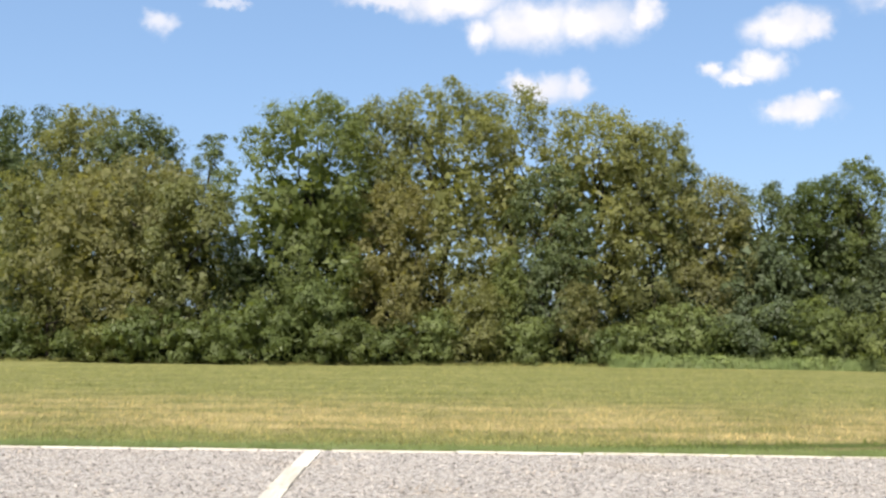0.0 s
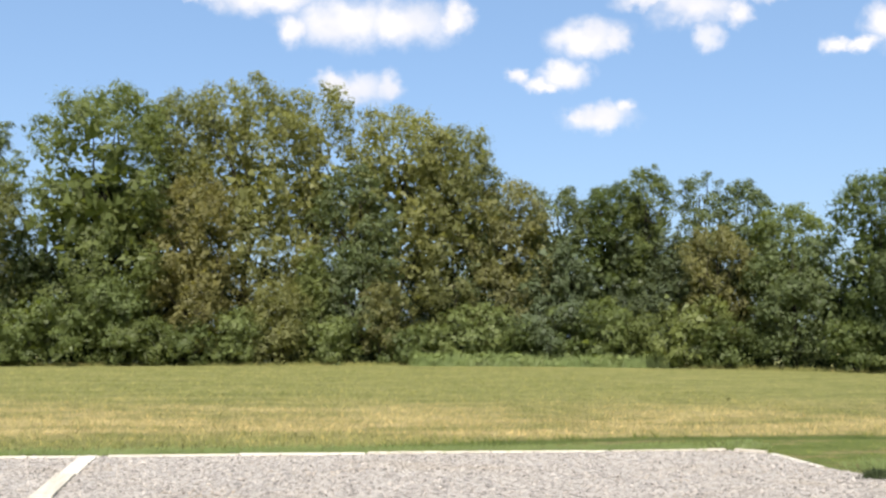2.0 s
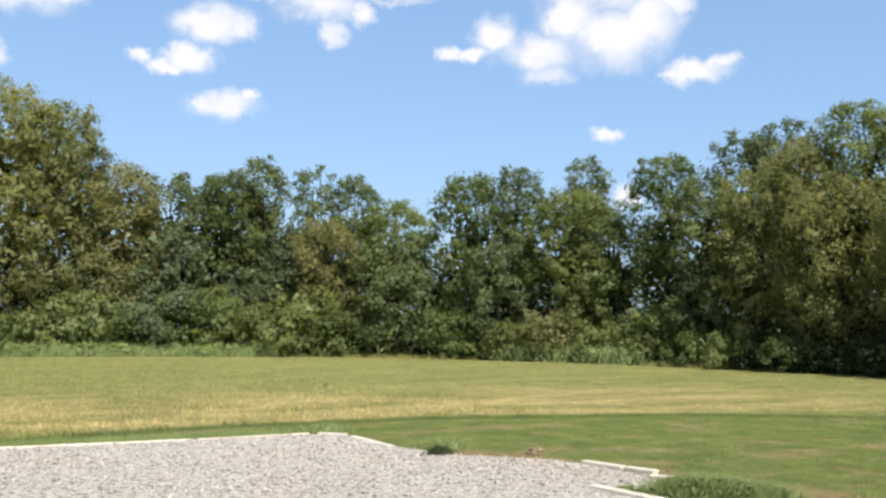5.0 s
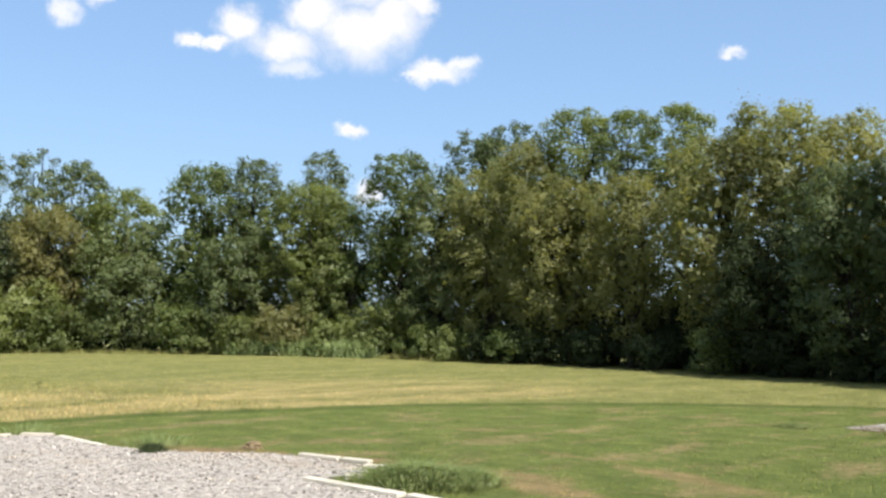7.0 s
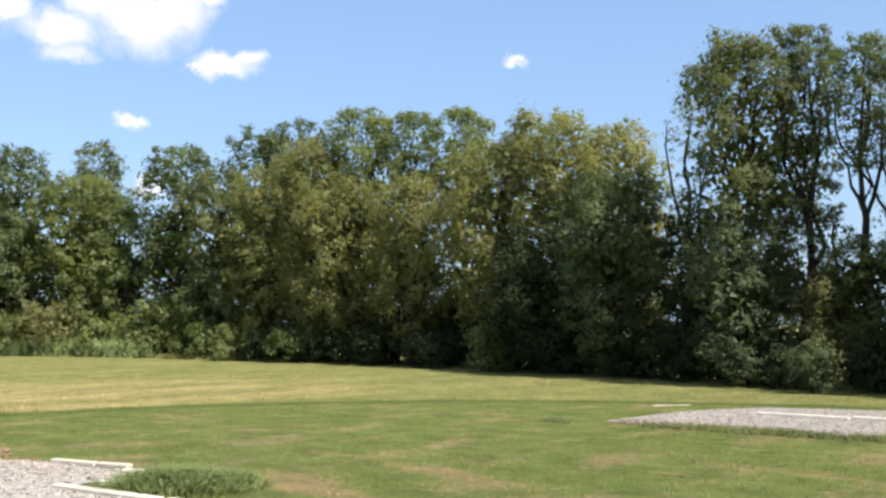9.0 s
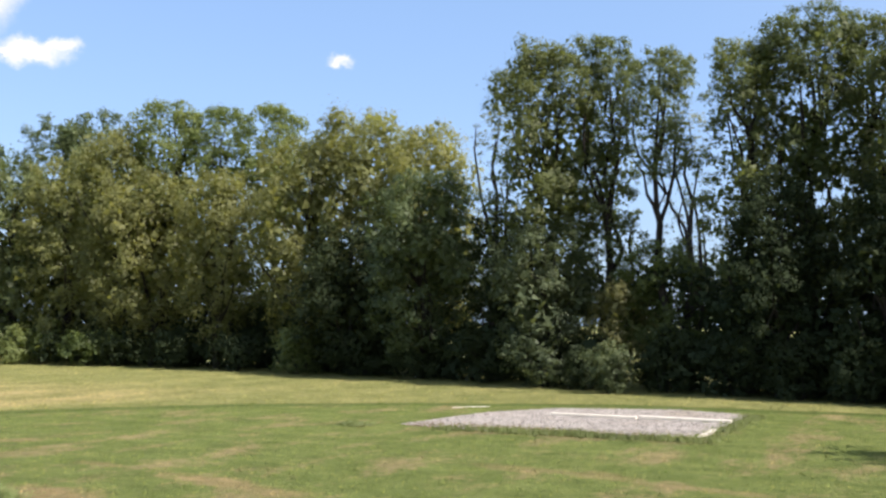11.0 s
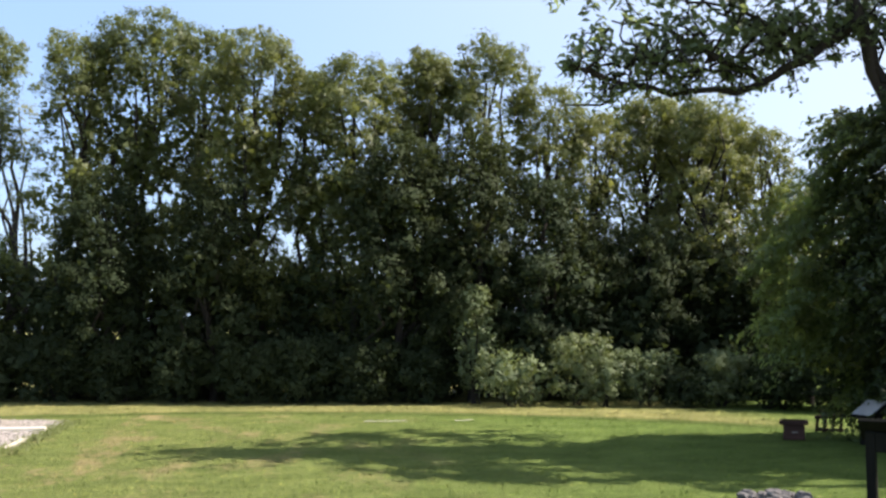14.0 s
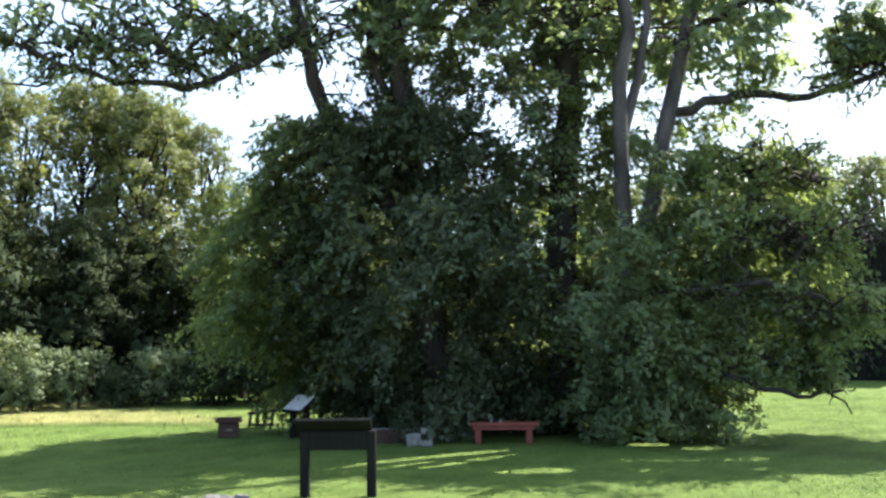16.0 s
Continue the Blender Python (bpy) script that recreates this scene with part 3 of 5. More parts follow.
def plant(kind, x, y, h, r, seed):
    """A tree or bush: a trunk with limbs that end in clumps of leaves."""
    rng = np.random.default_rng(seed)
    low, wide, droop, share = SHAPE[kind]
    shrub = kind in ("bush", "leafy", "sprawl", "willow", "shade") or h < 4.0
    size = min(0.155, max(0.066, 0.0020 * math.hypot(x, y)))
    r, h = r * (1.1 if shrub else 1.42 if kind == "tall" else 1.25), h * (1.0 if shrub else 1.03 if kind in ("tall", "glow", "slim", "bare") or y > 62 else 1.06)
    z0, zc = h * low, h * (low + (1 - low) * wide)
    lean, swell = rng.normal(0, 0.05 * r, 2), rng.uniform(0, 6.28)
    away = np.array((x - 6.0, y)) / math.hypot(x - 6.0, y)
    drooping = droop > 0.7
    # boughs: rounded masses set at uneven depths over the crown
    rl = r * (0.40 if shrub else 0.33)
    n1 = int(np.clip(1.15 * 4 * r * (h - z0) / (rl * rl * 2.2), 9, 74))
    mids, rads, outs = [], [], []
    for k in range(n1):
        up = 1 - 2 * (k + 0.5) / n1
        a = k * 2.39996 + rng.uniform(-0.5, 0.5)
        cl = rl * rng.uniform(0.55, 1.35) * (0.85 if up > 0.75 else 1.0)
        deep = rng.uniform(0.55, 1.06) * (1 + 0.14 * math.sin(2 * a + swell) * math.sin(3.1 * up + swell * 2))
        here = (r - 0.85 * cl) * deep * math.sqrt(1 - up * up) ** 0.7
        z = zc + ((h - zc) - 0.95 * cl if up > 0 else (zc - z0)) * math.copysign(abs(up) ** 0.85, up) * (0.90 + 0.10 * deep)
        if kind == "blue":
            here = (r - 0.6 * cl) * (0.06 + 1.0 * (h - z) / (h - z0)) * rng.uniform(0.75, 1.0)
            cl *= 0.55 + 0.5 * (h - z) / (h - z0)
        z = max(z, cl * 0.5)
        s = (z - z0) / (h - z0)
        c = np.array((lean[0] * s + here * math.cos(a), lean[1] * s + here * math.sin(a), z))
        if c[:2] @ away > 0.5 * r and z < 0.7 * h and rng.uniform() < 0.6:
            continue
        mids.append(c), rads.append(cl), outs.append((c[0], c[1], 0.8 * (z - 0.5 * (z0 + zc))))
    mids, rads, outs = np.array(mids), np.array(rads), unit(np.array(outs))
    # sprigs: lesser tufts over the upper and outer side of each bough
    m = 12 if not shrub else 9
    tall = 1.2 if drooping else 0.80
    turn = unit(rng.normal(0, 1, (len(mids), m, 3)) + outs[:, None] * 0.9 + np.array((0, 0, 0.75)))
    tuft = (mids[:, None] + turn * rads[:, None, None] * rng.uniform(0.5, 1.02, (len(mids), m, 1)) * np.array((1, 1, tall))).reshape(-1, 3)
    girth = (rads[:, None] * rng.uniform(0.26, 0.50, (len(mids), m))).ravel()
    turn, of = turn.reshape(-1, 3), np.repeat(np.arange(len(mids)), m)
    weight = girth**2 * np.where(tuft[:, :2] @ away < 0.15 * r, 1.0, np.where(tuft[:, 2] > 0.8 * h, 0.5, 0.16))
    if kind == "bare":
        weight *= rng.uniform(0, 1, len(weight)) ** 1.5
    total = LEAFAGE * share * 2 * r * (h - z0) / (0.375 * size * size)
    counts = rng.poisson(np.clip(total, 900, 42000) * weight / weight.sum())
    k = np.repeat(np.arange(len(tuft)), counts)
    d = unit(rng.normal(0, 1, (len(k), 3)) + turn[k] * 0.8 + np.array((0, 0, 0.3)))
    reach = girth[k][:, None] * np.where(rng.uniform(0, 1, (len(k), 1)) < 0.12, rng.uniform(1.0, 1.55, (len(k), 1)), rng.uniform(0.45, 1.08, (len(k), 1)))
    pos = tuft[k] + d * reach * np.array((1, 1, 1.0 if drooping else 0.8))
    if drooping:
        pos[:, 2] -= girth[k] * 0.9 * rng.uniform(0, 1, len(k)) ** 2
    nrm = d * 0.5 + turn[k] * 0.5 + outs[of[k]] * 0.25 + np.array((0, 0, 0.14))
    keep = pos[:, 2] > 0.03
    v, f, soft = leaves(rng, pos[keep], nrm[keep], size, droop, 0.75, True)
    if kind != "bare":
        front = tuft[:, :2] @ away < 0.3 * r
        v2, f2, soft2 = hearts(rng, tuft[front], girth[front] * 0.80, 0.85, 7, 0.60, 0.3, 0.55)
        fill = unit(rng.normal(0, 1, (n1 // 2, 3))) * rng.uniform(0.1, 0.66, (n1 // 2, 1)) * np.array((r, r, 0.5 * (h - z0))) + np.array((0, 0, 0.5 * (h + z0) * 0.98))
        fill = fill[:n1 // 6] if kind in ("glow", "slim") else fill
        v3, f3, soft3 = hearts(rng, np.r_[mids, fill], np.r_[rads * 0.66, np.full(len(fill), rl * 1.1)], tall, 26, 0.34)
        v, f, soft = np.concatenate([v, v2, v3]), np.concatenate([f, f2 + len(v), f3 + len(v) + len(v2)]), np.concatenate([soft, soft2, soft3])
        v[:, 2] = np.maximum(v[:, 2], 0.02)
    base = new({"bush": "bush", "shade": "bush", "leafy": "vine_bush", "sprawl": "vine_bush", "willow": "bush"}.get(kind, "shrub" if shrub else "tree"))
    base.location = (x, y, 0)
    tagged(base, LABEL[kind], "bush" if shrub else "tree", "field edge shrubs" if shrub else "hedgerow trees")
    part("crown", mesh_of("crown", v, f, LEAF[kind], normals=soft), base)
    pieces = []
    if shrub:
        for k in range(4):
            c = mids[int(rng.integers(len(mids)))]
            pieces.append(tube(bent(rng, (rng.uniform(-.2, .2) * r, rng.uniform(-.2, .2) * r, -0.05), c, 5), np.linspace(0.03, 0.01, 5), 5))
    else:
        tr = 0.014 * h + 0.03
        line = bent(rng, (0, 0, -0.1), (lean[0], lean[1], h * 0.86), 9, 0.025)
        pieces.append(tube(line, np.linspace(tr, 0.03, 9), 8))
        for c in mids[::max(1, len(mids) // (5 if kind in ("bare", "slim") else 12))]:
            j = int(np.clip((c[2] / h - (0.40 if kind == "bare" else 0.22)) * 9, 1, 7))
            pieces.append(tube(bent(rng, line[j], c, 5, 0.07, -0.04), np.linspace(tr * (0.75 - j / 14), 0.018, 5), 5))
    v, f = joined(pieces)
    part("trunk", mesh_of("trunk", v, f, bark_grey if kind == "bare" else bark, True), base)
    return base


def bm_box(bm, sx, sy, sz, m=Matrix(), bevel=0.0):
    r = bmesh.ops.create_cube(bm, size=1.0, matrix=m @ Matrix.Diagonal((sx, sy, sz, 1)))
    if bevel:
        es = list({e for v in r["verts"] for e in v.link_edges})
        bmesh.ops.bevel(bm, geom=es, offset=bevel, segments=1, affect="EDGES")


def boxes(name, mat, *specs):
    """A mesh of bevelled boxes: (size, matrix) each."""
    bm = bmesh.new()
    for (sx, sy, sz), m in specs:
        bm_box(bm, sx, sy, sz, m, min(sx, sy, sz) * 0.12)
    me = bpy.data.meshes.new(name)
    bm.to_mesh(me)
    bm.free()
    me.materials.append(mat)
    return me


# ---- ground ----
def sheet(name, corners, z, mat):
    me = bpy.data.meshes.new(name)
    me.from_pydata([(x, y, z) for x, y in corners], [], [tuple(range(len(corners)))])
    me.materials.append(mat)
    return me


bm = bmesh.new()
bmesh.ops.create_grid(bm, x_segments=40, y_segments=40, size=2500.0)
me = bpy.data.meshes.new("ground")
bm.to_mesh(me)
bm.free()
me.materials.append(ground_mat)
tagged(new("ground", me), "level field of mown lawn, dry straw and uncut pasture", "field", kind="structure")


def tufts(name, rng, xy, height, mat, label, blades=3, wide=0.012, spread=0.05):
    """Tufts of narrow upright blades, each a tapering triangle."""
    n = len(xy)
    hh = (height * rng.uniform(0.45, 1.25, n))
    p = np.repeat(xy, blades, 0) + rng.normal(0, spread, (n * blades, 2))
    hh = np.repeat(hh, blades) * rng.uniform(0.6, 1.1, n * blades)
    a = rng.uniform(0, 2 * np.pi, n * blades)
    w = np.stack([np.cos(a), np.sin(a)], 1) * (wide * rng.uniform(0.7, 1.4, n * blades))[:, None]
    tip = p + rng.normal(0, 0.45, (n * blades, 2)) * hh[:, None]
    z = np.zeros(n * blades)
    flip = (np.stack([w[:, 1], -w[:, 0]], 1) * p).sum(1) > 0
    w[flip] *= -1
    v = np.stack([np.c_[p - w, z - 0.01], np.c_[p + w, z - 0.01], np.c_[tip, hh]], 1).reshape(-1, 3)
    up = np.repeat(unit(rng.normal(0, 0.2, (n * blades, 3)) + np.array((0, -0.1, 1.0))), 3, 0)
    me = mesh_of(name, v, np.arange(len(v)).reshape(-1, 3), mat, normals=up)
    return tagged(new(name, me), label, "grass", kind="stuff")


def scatter(rng, n, r0, r1, az0, az1):
    """Places in a sector of the field round the viewpoint, azimuths in degrees to the left of +y."""
    r = np.sqrt(rng.uniform(r0 * r0, r1 * r1, n))
    a = np.radians(rng.uniform(az0, az1, n))
    return np.stack([-np.sin(a) * r, np.cos(a) * r], 1)


PAD_A = [(-24.0, 17.95), (7.8, 18.0), (8.3, 17.5), (8.35, 15.5), (8.7, 14.2), (9.85, 12.9), (10.1, 10.5), (8.7, 10.25), (8.7, -6.0), (-24.0, -6.0)]
PAD_B = [(20.2, 9.0), (23.6, 8.6), (25.5, 7.5), (26.4, 5.0), (25.9, 3.1), (20.3, 3.1), (20.2, 5.2), (19.9, 7.3)]


def inside(xy, poly):
    x, y = xy[:, 0], xy[:, 1]
    hit = np.zeros(len(xy), bool)
    for (x0, y0), (x1, y1) in zip(poly, poly[1:] + poly[:1]):
        cross = (y0 > y) != (y1 > y)
        hit ^= cross & (x < (x1 - x0) * (y - y0) / ((y1 - y0) or 1e-9) + x0)
    return hit


def stones(name, rng, xy, size, label, mat):
    """Crushed stones, each an uneven eight-sided lump."""
    n = len(xy)
    base = np.array([(1, 0, 0), (0, 1, 0), (-1, 0, 0), (0, -1, 0), (0, 0, 1), (0, 0, -1)], float)
    s = size * rng.uniform(0.5, 1.5, (n, 1, 1)) * rng.uniform(0.6, 1.3, (n, 1, 3)) * np.array((1, 1, 0.7))
    p = (base + rng.normal(0, 0.22, (n, 6, 3))) * s
    a = rng.uniform(0, 2 * np.pi, n)
    c, d = np.cos(a)[:, None], np.sin(a)[:, None]
    p = np.stack([p[..., 0] * c - p[..., 1] * d, p[..., 0] * d + p[..., 1] * c, p[..., 2]], -1)
    p += np.concatenate([xy, rng.uniform(0.012, 0.03, (n, 1))], 1)[:, None]
    tri = np.array([(0, 1, 4), (1, 2, 4), (2, 3, 4), (3, 0, 4), (1, 0, 5), (2, 1, 5), (3, 2, 5), (0, 3, 5)])
    f = (np.arange(n)[:, None, None] * 6 + tri).reshape(-1, 3)
    return tagged(new(name, mesh_of(name, p.reshape(-1, 3), f, mat)), label, "gravel", kind="stuff")


pad_a = tagged(new("gravel_pad", sheet("gravel_pad", PAD_A, 0.012, bed_mat)), "pale grey crushed-stone pad edged with white boards", "gravel pad", kind="structure")
pad_b = tagged(new("gravel_pad", sheet("gravel_pad", PAD_B, 0.012, bed_dark)), "pale grey crushed-stone square in the lawn", "gravel pad", kind="structure")
rng = np.random.default_rng(5)
xy = scatter(rng, 31000, 10.5, 21.5, -50, 34)
stones("gravel", rng, xy[inside(xy, PAD_A)], 0.018, "loose pale grey crushed limestone of the large pad", stone_mat)
xy = np.stack([rng.uniform(19.5, 26.6, 6000), rng.uniform(3.0, 9.2, 6000)], 1)
stones("gravel", rng, xy[inside(xy, PAD_B)], 0.014, "loose pale grey crushed limestone of the small pad", stone_dark)


def boards(parent, a, b, n, wide, high, rng, jitter=0.02):
    """A run of flat edging boards, end to end with small gaps."""
    a, b = Vector(a), Vector(b)
    run = (b - a) / n
    turn = math.atan2(run.y, run.x)
    me = boxes("edging_board", board_mat, ((run.length * 0.985, wide, high), Matrix()))
    for k in range(n):
        c = a + run * (k + 0.5)
        ob = new("edging_board", me)
        ob.parent = parent
        ob.matrix_basis = Matrix.Translation((c.x + rng.normal(0, jitter * .5), c.y + rng.normal(0, jitter), high * 0.5 - 0.006 + rng.uniform(-.008, .012))) @ pose(0, 0, 0, rng.normal(0, 1.0), rng.normal(0, 0.25), math.degrees(turn) + rng.normal(0, 0.4))


boards(pad_a, (-23.6, 17.72), (-3.2, 17.84), 8, 0.11, 0.04, rng)
boards(pad_a, (-3.1, 17.86), (7.75, 18.06), 5, 0.11, 0.04, rng)
boards(pad_a, (7.9, 17.95), (8.28, 17.5), 1, 0.13, 0.05, rng)
boards(pad_a, (8.34, 17.35), (8.36, 15.6), 1, 0.11, 0.035, rng)
boards(pad_a, (9.96, 12.34), (10.09, 11.56), 1, 0.12, 0.07, rng)
boards(pad_a, (10.12, 11.52), (10.21, 10.96), 1, 0.13, 0.07, rng)
boards(pad_a, (10.02, 10.86), (10.21, 10.40), 1, 0.13, 0.05, rng)
boards(pad_a, (8.68, 10.34), (8.78, 8.55), 1, 0.15, 0.06, rng)
boards(pad_a, (8.80, 8.5), (8.86, 5.4), 1, 0.15, 0.06, rng)
boards(pad_a, (9.12, 10.14), (9.44, 10.0), 1, 0.13, 0.06, rng)
boards(pad_a, (-3.40, 17.74), (-2.80, 11.2), 3, 0.27, 0.045, rng)
boards(pad_b, (23.6, 7.0), (23.62, 3.1), 2, 0.14, 0.075, rng)
boards(pad_b, (20.3, 3.12), (21.9, 3.14), 1, 0.12, 0.06, rng)
boards(pad_b, (24.5, 9.84), (25.25, 9.18), 1, 0.07, 0.02, rng)
boards(pad_b, (24.17, -3.14), (24.1, -4.05), 1, 0.04, 0.014, rng)
boards(pad_b, (23.98, -5.1), (24.02, -5.5), 1, 0.04, 0.014, rng)

# grass
rng = np.random.default_rng(9)
xy = scatter(rng, 85000, 11.0, 30.0, -165, 36)
bare = inside(xy, PAD_A) | inside(xy, PAD_B)
lawn = (np.hypot(xy[:, 0] - LAWN_X, xy[:, 1] - LAWN_Y) < LAWN_R) | ((xy[:, 1] < 18.9) & (xy[:, 0] < 6)) | (xy[:, 1] < -12)
tufts("lawn_grass", rng, xy[lawn & ~bare], 0.034, blade_mat, "short mown green lawn grass")
far = 18.0 + 50.0 * rng.uniform(0, 1, 100000) ** 1.25
a = np.radians(rng.uniform(-165, 36, len(far)))
xy = np.stack([-np.sin(a) * far, np.cos(a) * far], 1)
lawn = (np.hypot(xy[:, 0] - LAWN_X, xy[:, 1] - LAWN_Y) < LAWN_R) | ((xy[:, 1] < 18.9) & (xy[:, 0] < 6)) | (xy[:, 1] < -12)
xy = xy[~lawn]
tufts("pasture_grass", rng, xy, np.where(xy[:, 0] > 15, 0.06, 0.11), blade_mat, "uncut dry pasture grass", 3, 0.016, 0.08)

# ---- trees and bushes ----
plant("olive", -46.4, 83.1, 19.1, 5.8, 100)
plant("dark", -39.2, 80.5, 20.1, 4.2, 101)
plant("olive", -33.5, 77.3, 19.4, 3.7, 102)
plant("dark", -29.0, 77.5, 19.0, 4.3, 103)
plant("rust", -28.3, 73.5, 14.9, 5.2, 104)
plant("olive", -35.1, 76.1, 14.7, 4.6, 105)
plant("dark", -22.8, 75.6, 17.3, 1.7, 106)
plant("olive", -23.8, 73.0, 12.9, 4.0, 107)
plant("fresh", -15.0, 73.4, 19.3, 5.2, 108)
plant("dark", -14.9, 76.9, 13.4, 4.3, 109)
plant("dark", -19.1, 75.6, 10.2, 3.2, 110)
plant("olive", -9.7, 76.7, 19.5, 3.2, 111)
plant("olive", -5.0, 76.5, 20.8, 4.4, 112)
plant("olive", -0.3, 77.7, 20.5, 3.2, 113)
plant("rust", -8.4, 73.1, 13.1, 2.9, 114)
plant("olive", 5.8, 77.7, 19.2, 4.1, 115)
plant("dark", 3.3, 75.6, 14.9, 3.1, 116)
plant("olive", 10.3, 76.6, 17.5, 3.4, 117)
plant("dark", 12.3, 77.3, 15.1, 2.6, 118)
plant("rust", 14.3, 74.9, 13.3, 3.2, 119)
plant("dark", 18.4, 75.8, 13.4, 3.2, 120)
plant("blue", 17.5, 73.2, 9.6, 3.5, 121)
plant("dark", 22.1, 75.3, 13.1, 1.9, 122)
plant("blue", 23.7, 72.8, 13.1, 2.5, 123)
plant("fresh", 22.0, 74.3, 13.4, 2.4, 124)
plant("fresh", 24.2, 72.1, 14.3, 1.9, 125)
plant("dark", 27.6, 70.9, 13.9, 2.1, 126)
plant("dark", 30.5, 69.6, 13.2, 2.2, 127)
plant("blue", 25.1, 70.3, 10.1, 3.1, 128)
plant("rust", 27.4, 67.9, 9.4, 2.5, 129)
plant("fresh", 32.2, 66.4, 11.1, 3.0, 130)
plant("dark", 31.1, 63.5, 8.6, 3.1, 131)
plant("fresh", 35.3, 60.2, 12.0, 2.8, 132)
plant("dark", 37.4, 57.8, 12.4, 2.1, 133)
plant("dark", 40.3, 54.4, 12.8, 2.1, 134)
plant("fresh", 37.8, 52.1, 10.3, 2.7, 135)
plant("dark", 35.6, 56.2, 7.9, 2.9, 136)
plant("fresh", 39.1, 50.1, 8.8, 1.6, 137)
plant("fresh", 40.6, 46.3, 11.8, 2.4, 138)
plant("dark", 42.4, 41.8, 12.6, 2.3, 139)
plant("dark", 43.2, 39.6, 13.0, 2.2, 140)
plant("dark", 39.9, 41.8, 10.1, 2.5, 141)
plant("olive", 39.6, 38.4, 9.7, 2.3, 142)
plant("olive", 39.9, 35.1, 10.9, 2.1, 143)
plant("fresh", 40.7, 32.9, 12.4, 2.0, 144)
plant("fresh", 41.7, 30.4, 12.1, 1.7, 145)
plant("fresh", 41.2, 27.0, 11.8, 1.7, 146)
plant("olive", 39.5, 32.6, 8.7, 2.5, 147)
plant("olive", 38.2, 23.1, 9.3, 2.5, 148)
plant("olive", 39.1, 21.0, 10.4, 2.8, 149)
plant("olive", 38.1, 17.3, 9.4, 1.9, 150)
plant("olive", 38.9, 28.3, 8.3, 2.0, 151)
plant("dark", 35.9, 16.4, 7.5, 2.2, 152)
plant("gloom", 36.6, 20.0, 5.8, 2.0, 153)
plant("tall", 34.8, 11.2, 11.6, 1.8, 154)
plant("tall", 34.9, 9.1, 11.5, 1.0, 155)
plant("slim", 33.7, 7.0, 10.6, 1.1, 156)
plant("bare", 36.1, 13.7, 9.8, 0.8, 157)
plant("silver", 33.4, 10.8, 5.3, 1.6, 158)
plant("rust", 33.8, 8.4, 3.4, 1.2, 159)
plant("gloom", 36.0, 13.4, 6.0, 1.2, 160)
plant("bare", 34.5, 6.3, 8.7, 0.8, 161)
plant("fresh", 33.9, 7.1, 4.6, 1.2, 162)
plant("tall", 33.3, 4.3, 10.5, 1.1, 163)
plant("tall", 33.7, 2.5, 11.4, 1.6, 164)
plant("tall", 33.7, 0.7, 11.0, 1.2, 165)
plant("tall", 31.8, -0.8, 10.4, 1.3, 166)
plant("tall", 32.5, -2.2, 9.5, 1.0, 167)
plant("tall", 31.2, -3.6, 9.6, 1.4, 168)
plant("tall", 31.9, -5.6, 10.0, 1.0, 169)
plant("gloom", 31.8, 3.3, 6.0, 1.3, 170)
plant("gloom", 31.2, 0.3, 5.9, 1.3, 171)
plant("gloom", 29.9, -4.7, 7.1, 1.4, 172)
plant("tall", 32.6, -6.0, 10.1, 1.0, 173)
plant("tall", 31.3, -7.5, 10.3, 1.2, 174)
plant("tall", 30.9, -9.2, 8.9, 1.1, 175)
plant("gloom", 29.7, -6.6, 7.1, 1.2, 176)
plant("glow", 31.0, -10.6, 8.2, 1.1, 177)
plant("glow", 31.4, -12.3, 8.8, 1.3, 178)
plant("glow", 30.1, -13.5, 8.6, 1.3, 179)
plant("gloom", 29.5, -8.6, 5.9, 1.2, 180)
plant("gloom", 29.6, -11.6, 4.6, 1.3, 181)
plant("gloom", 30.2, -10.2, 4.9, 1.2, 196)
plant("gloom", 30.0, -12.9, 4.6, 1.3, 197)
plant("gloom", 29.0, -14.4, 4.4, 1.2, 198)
plant("glow", 31.7, -13.4, 8.7, 1.5, 182)
plant("glow", 31.7, -15.1, 8.4, 1.2, 183)
plant("glow", 30.0, -15.5, 7.7, 0.9, 184)
plant("fresh", 26.5, -14.7, 5.5, 1.1, 185)
plant("dark", 25.1, -16.1, 5.5, 1.2, 186)
plant("dark", 24.4, -17.8, 5.6, 1.4, 187)
plant("dark", 24.8, -20.5, 6.0, 1.5, 188)
plant("dark", 24.8, -23.4, 6.4, 1.6, 189)
plant("dark", 24.0, -25.5, 6.4, 1.6, 190)
plant("glow", 23.1, -27.5, 6.3, 1.7, 191)
plant("glow", 22.0, -29.6, 6.7, 1.5, 192)
plant("glow", 20.4, -30.6, 6.9, 1.5, 193)
plant("dark", 19.0, -31.4, 6.7, 1.5, 194)
plant("glow", 18.1, -32.9, 7.0, 1.6, 195)

plant("bush", -40.8, 77.7, 4.0, 3.4, 400)
plant("bush", -36.8, 75.8, 4.2, 2.8, 401)
plant("bush", -31.6, 73.2, 2.7, 2.2, 402)
plant("leafy", -28.1, 71.9, 3.3, 2.6, 403)
plant("bush", -25.1, 71.4, 4.5, 3.3, 404)
plant("bush", -21.1, 70.6, 3.3, 2.6, 405)
plant("bush", -17.6, 70.7, 4.9, 3.6, 406)
plant("leafy", -13.3, 71.4, 6.5, 3.4, 407)
plant("bush", -11.6, 70.8, 3.4, 2.6, 408)
plant("bush", -8.5, 71.6, 3.4, 2.0, 409)
plant("leafy", -5.6, 72.2, 4.3, 2.3, 410)
plant("willow", -2.6, 72.9, 6.0, 2.5, 411)
plant("leafy", -0.3, 73.8, 8.6, 1.4, 412)
plant("leafy", 1.2, 73.0, 3.5, 2.2, 413)
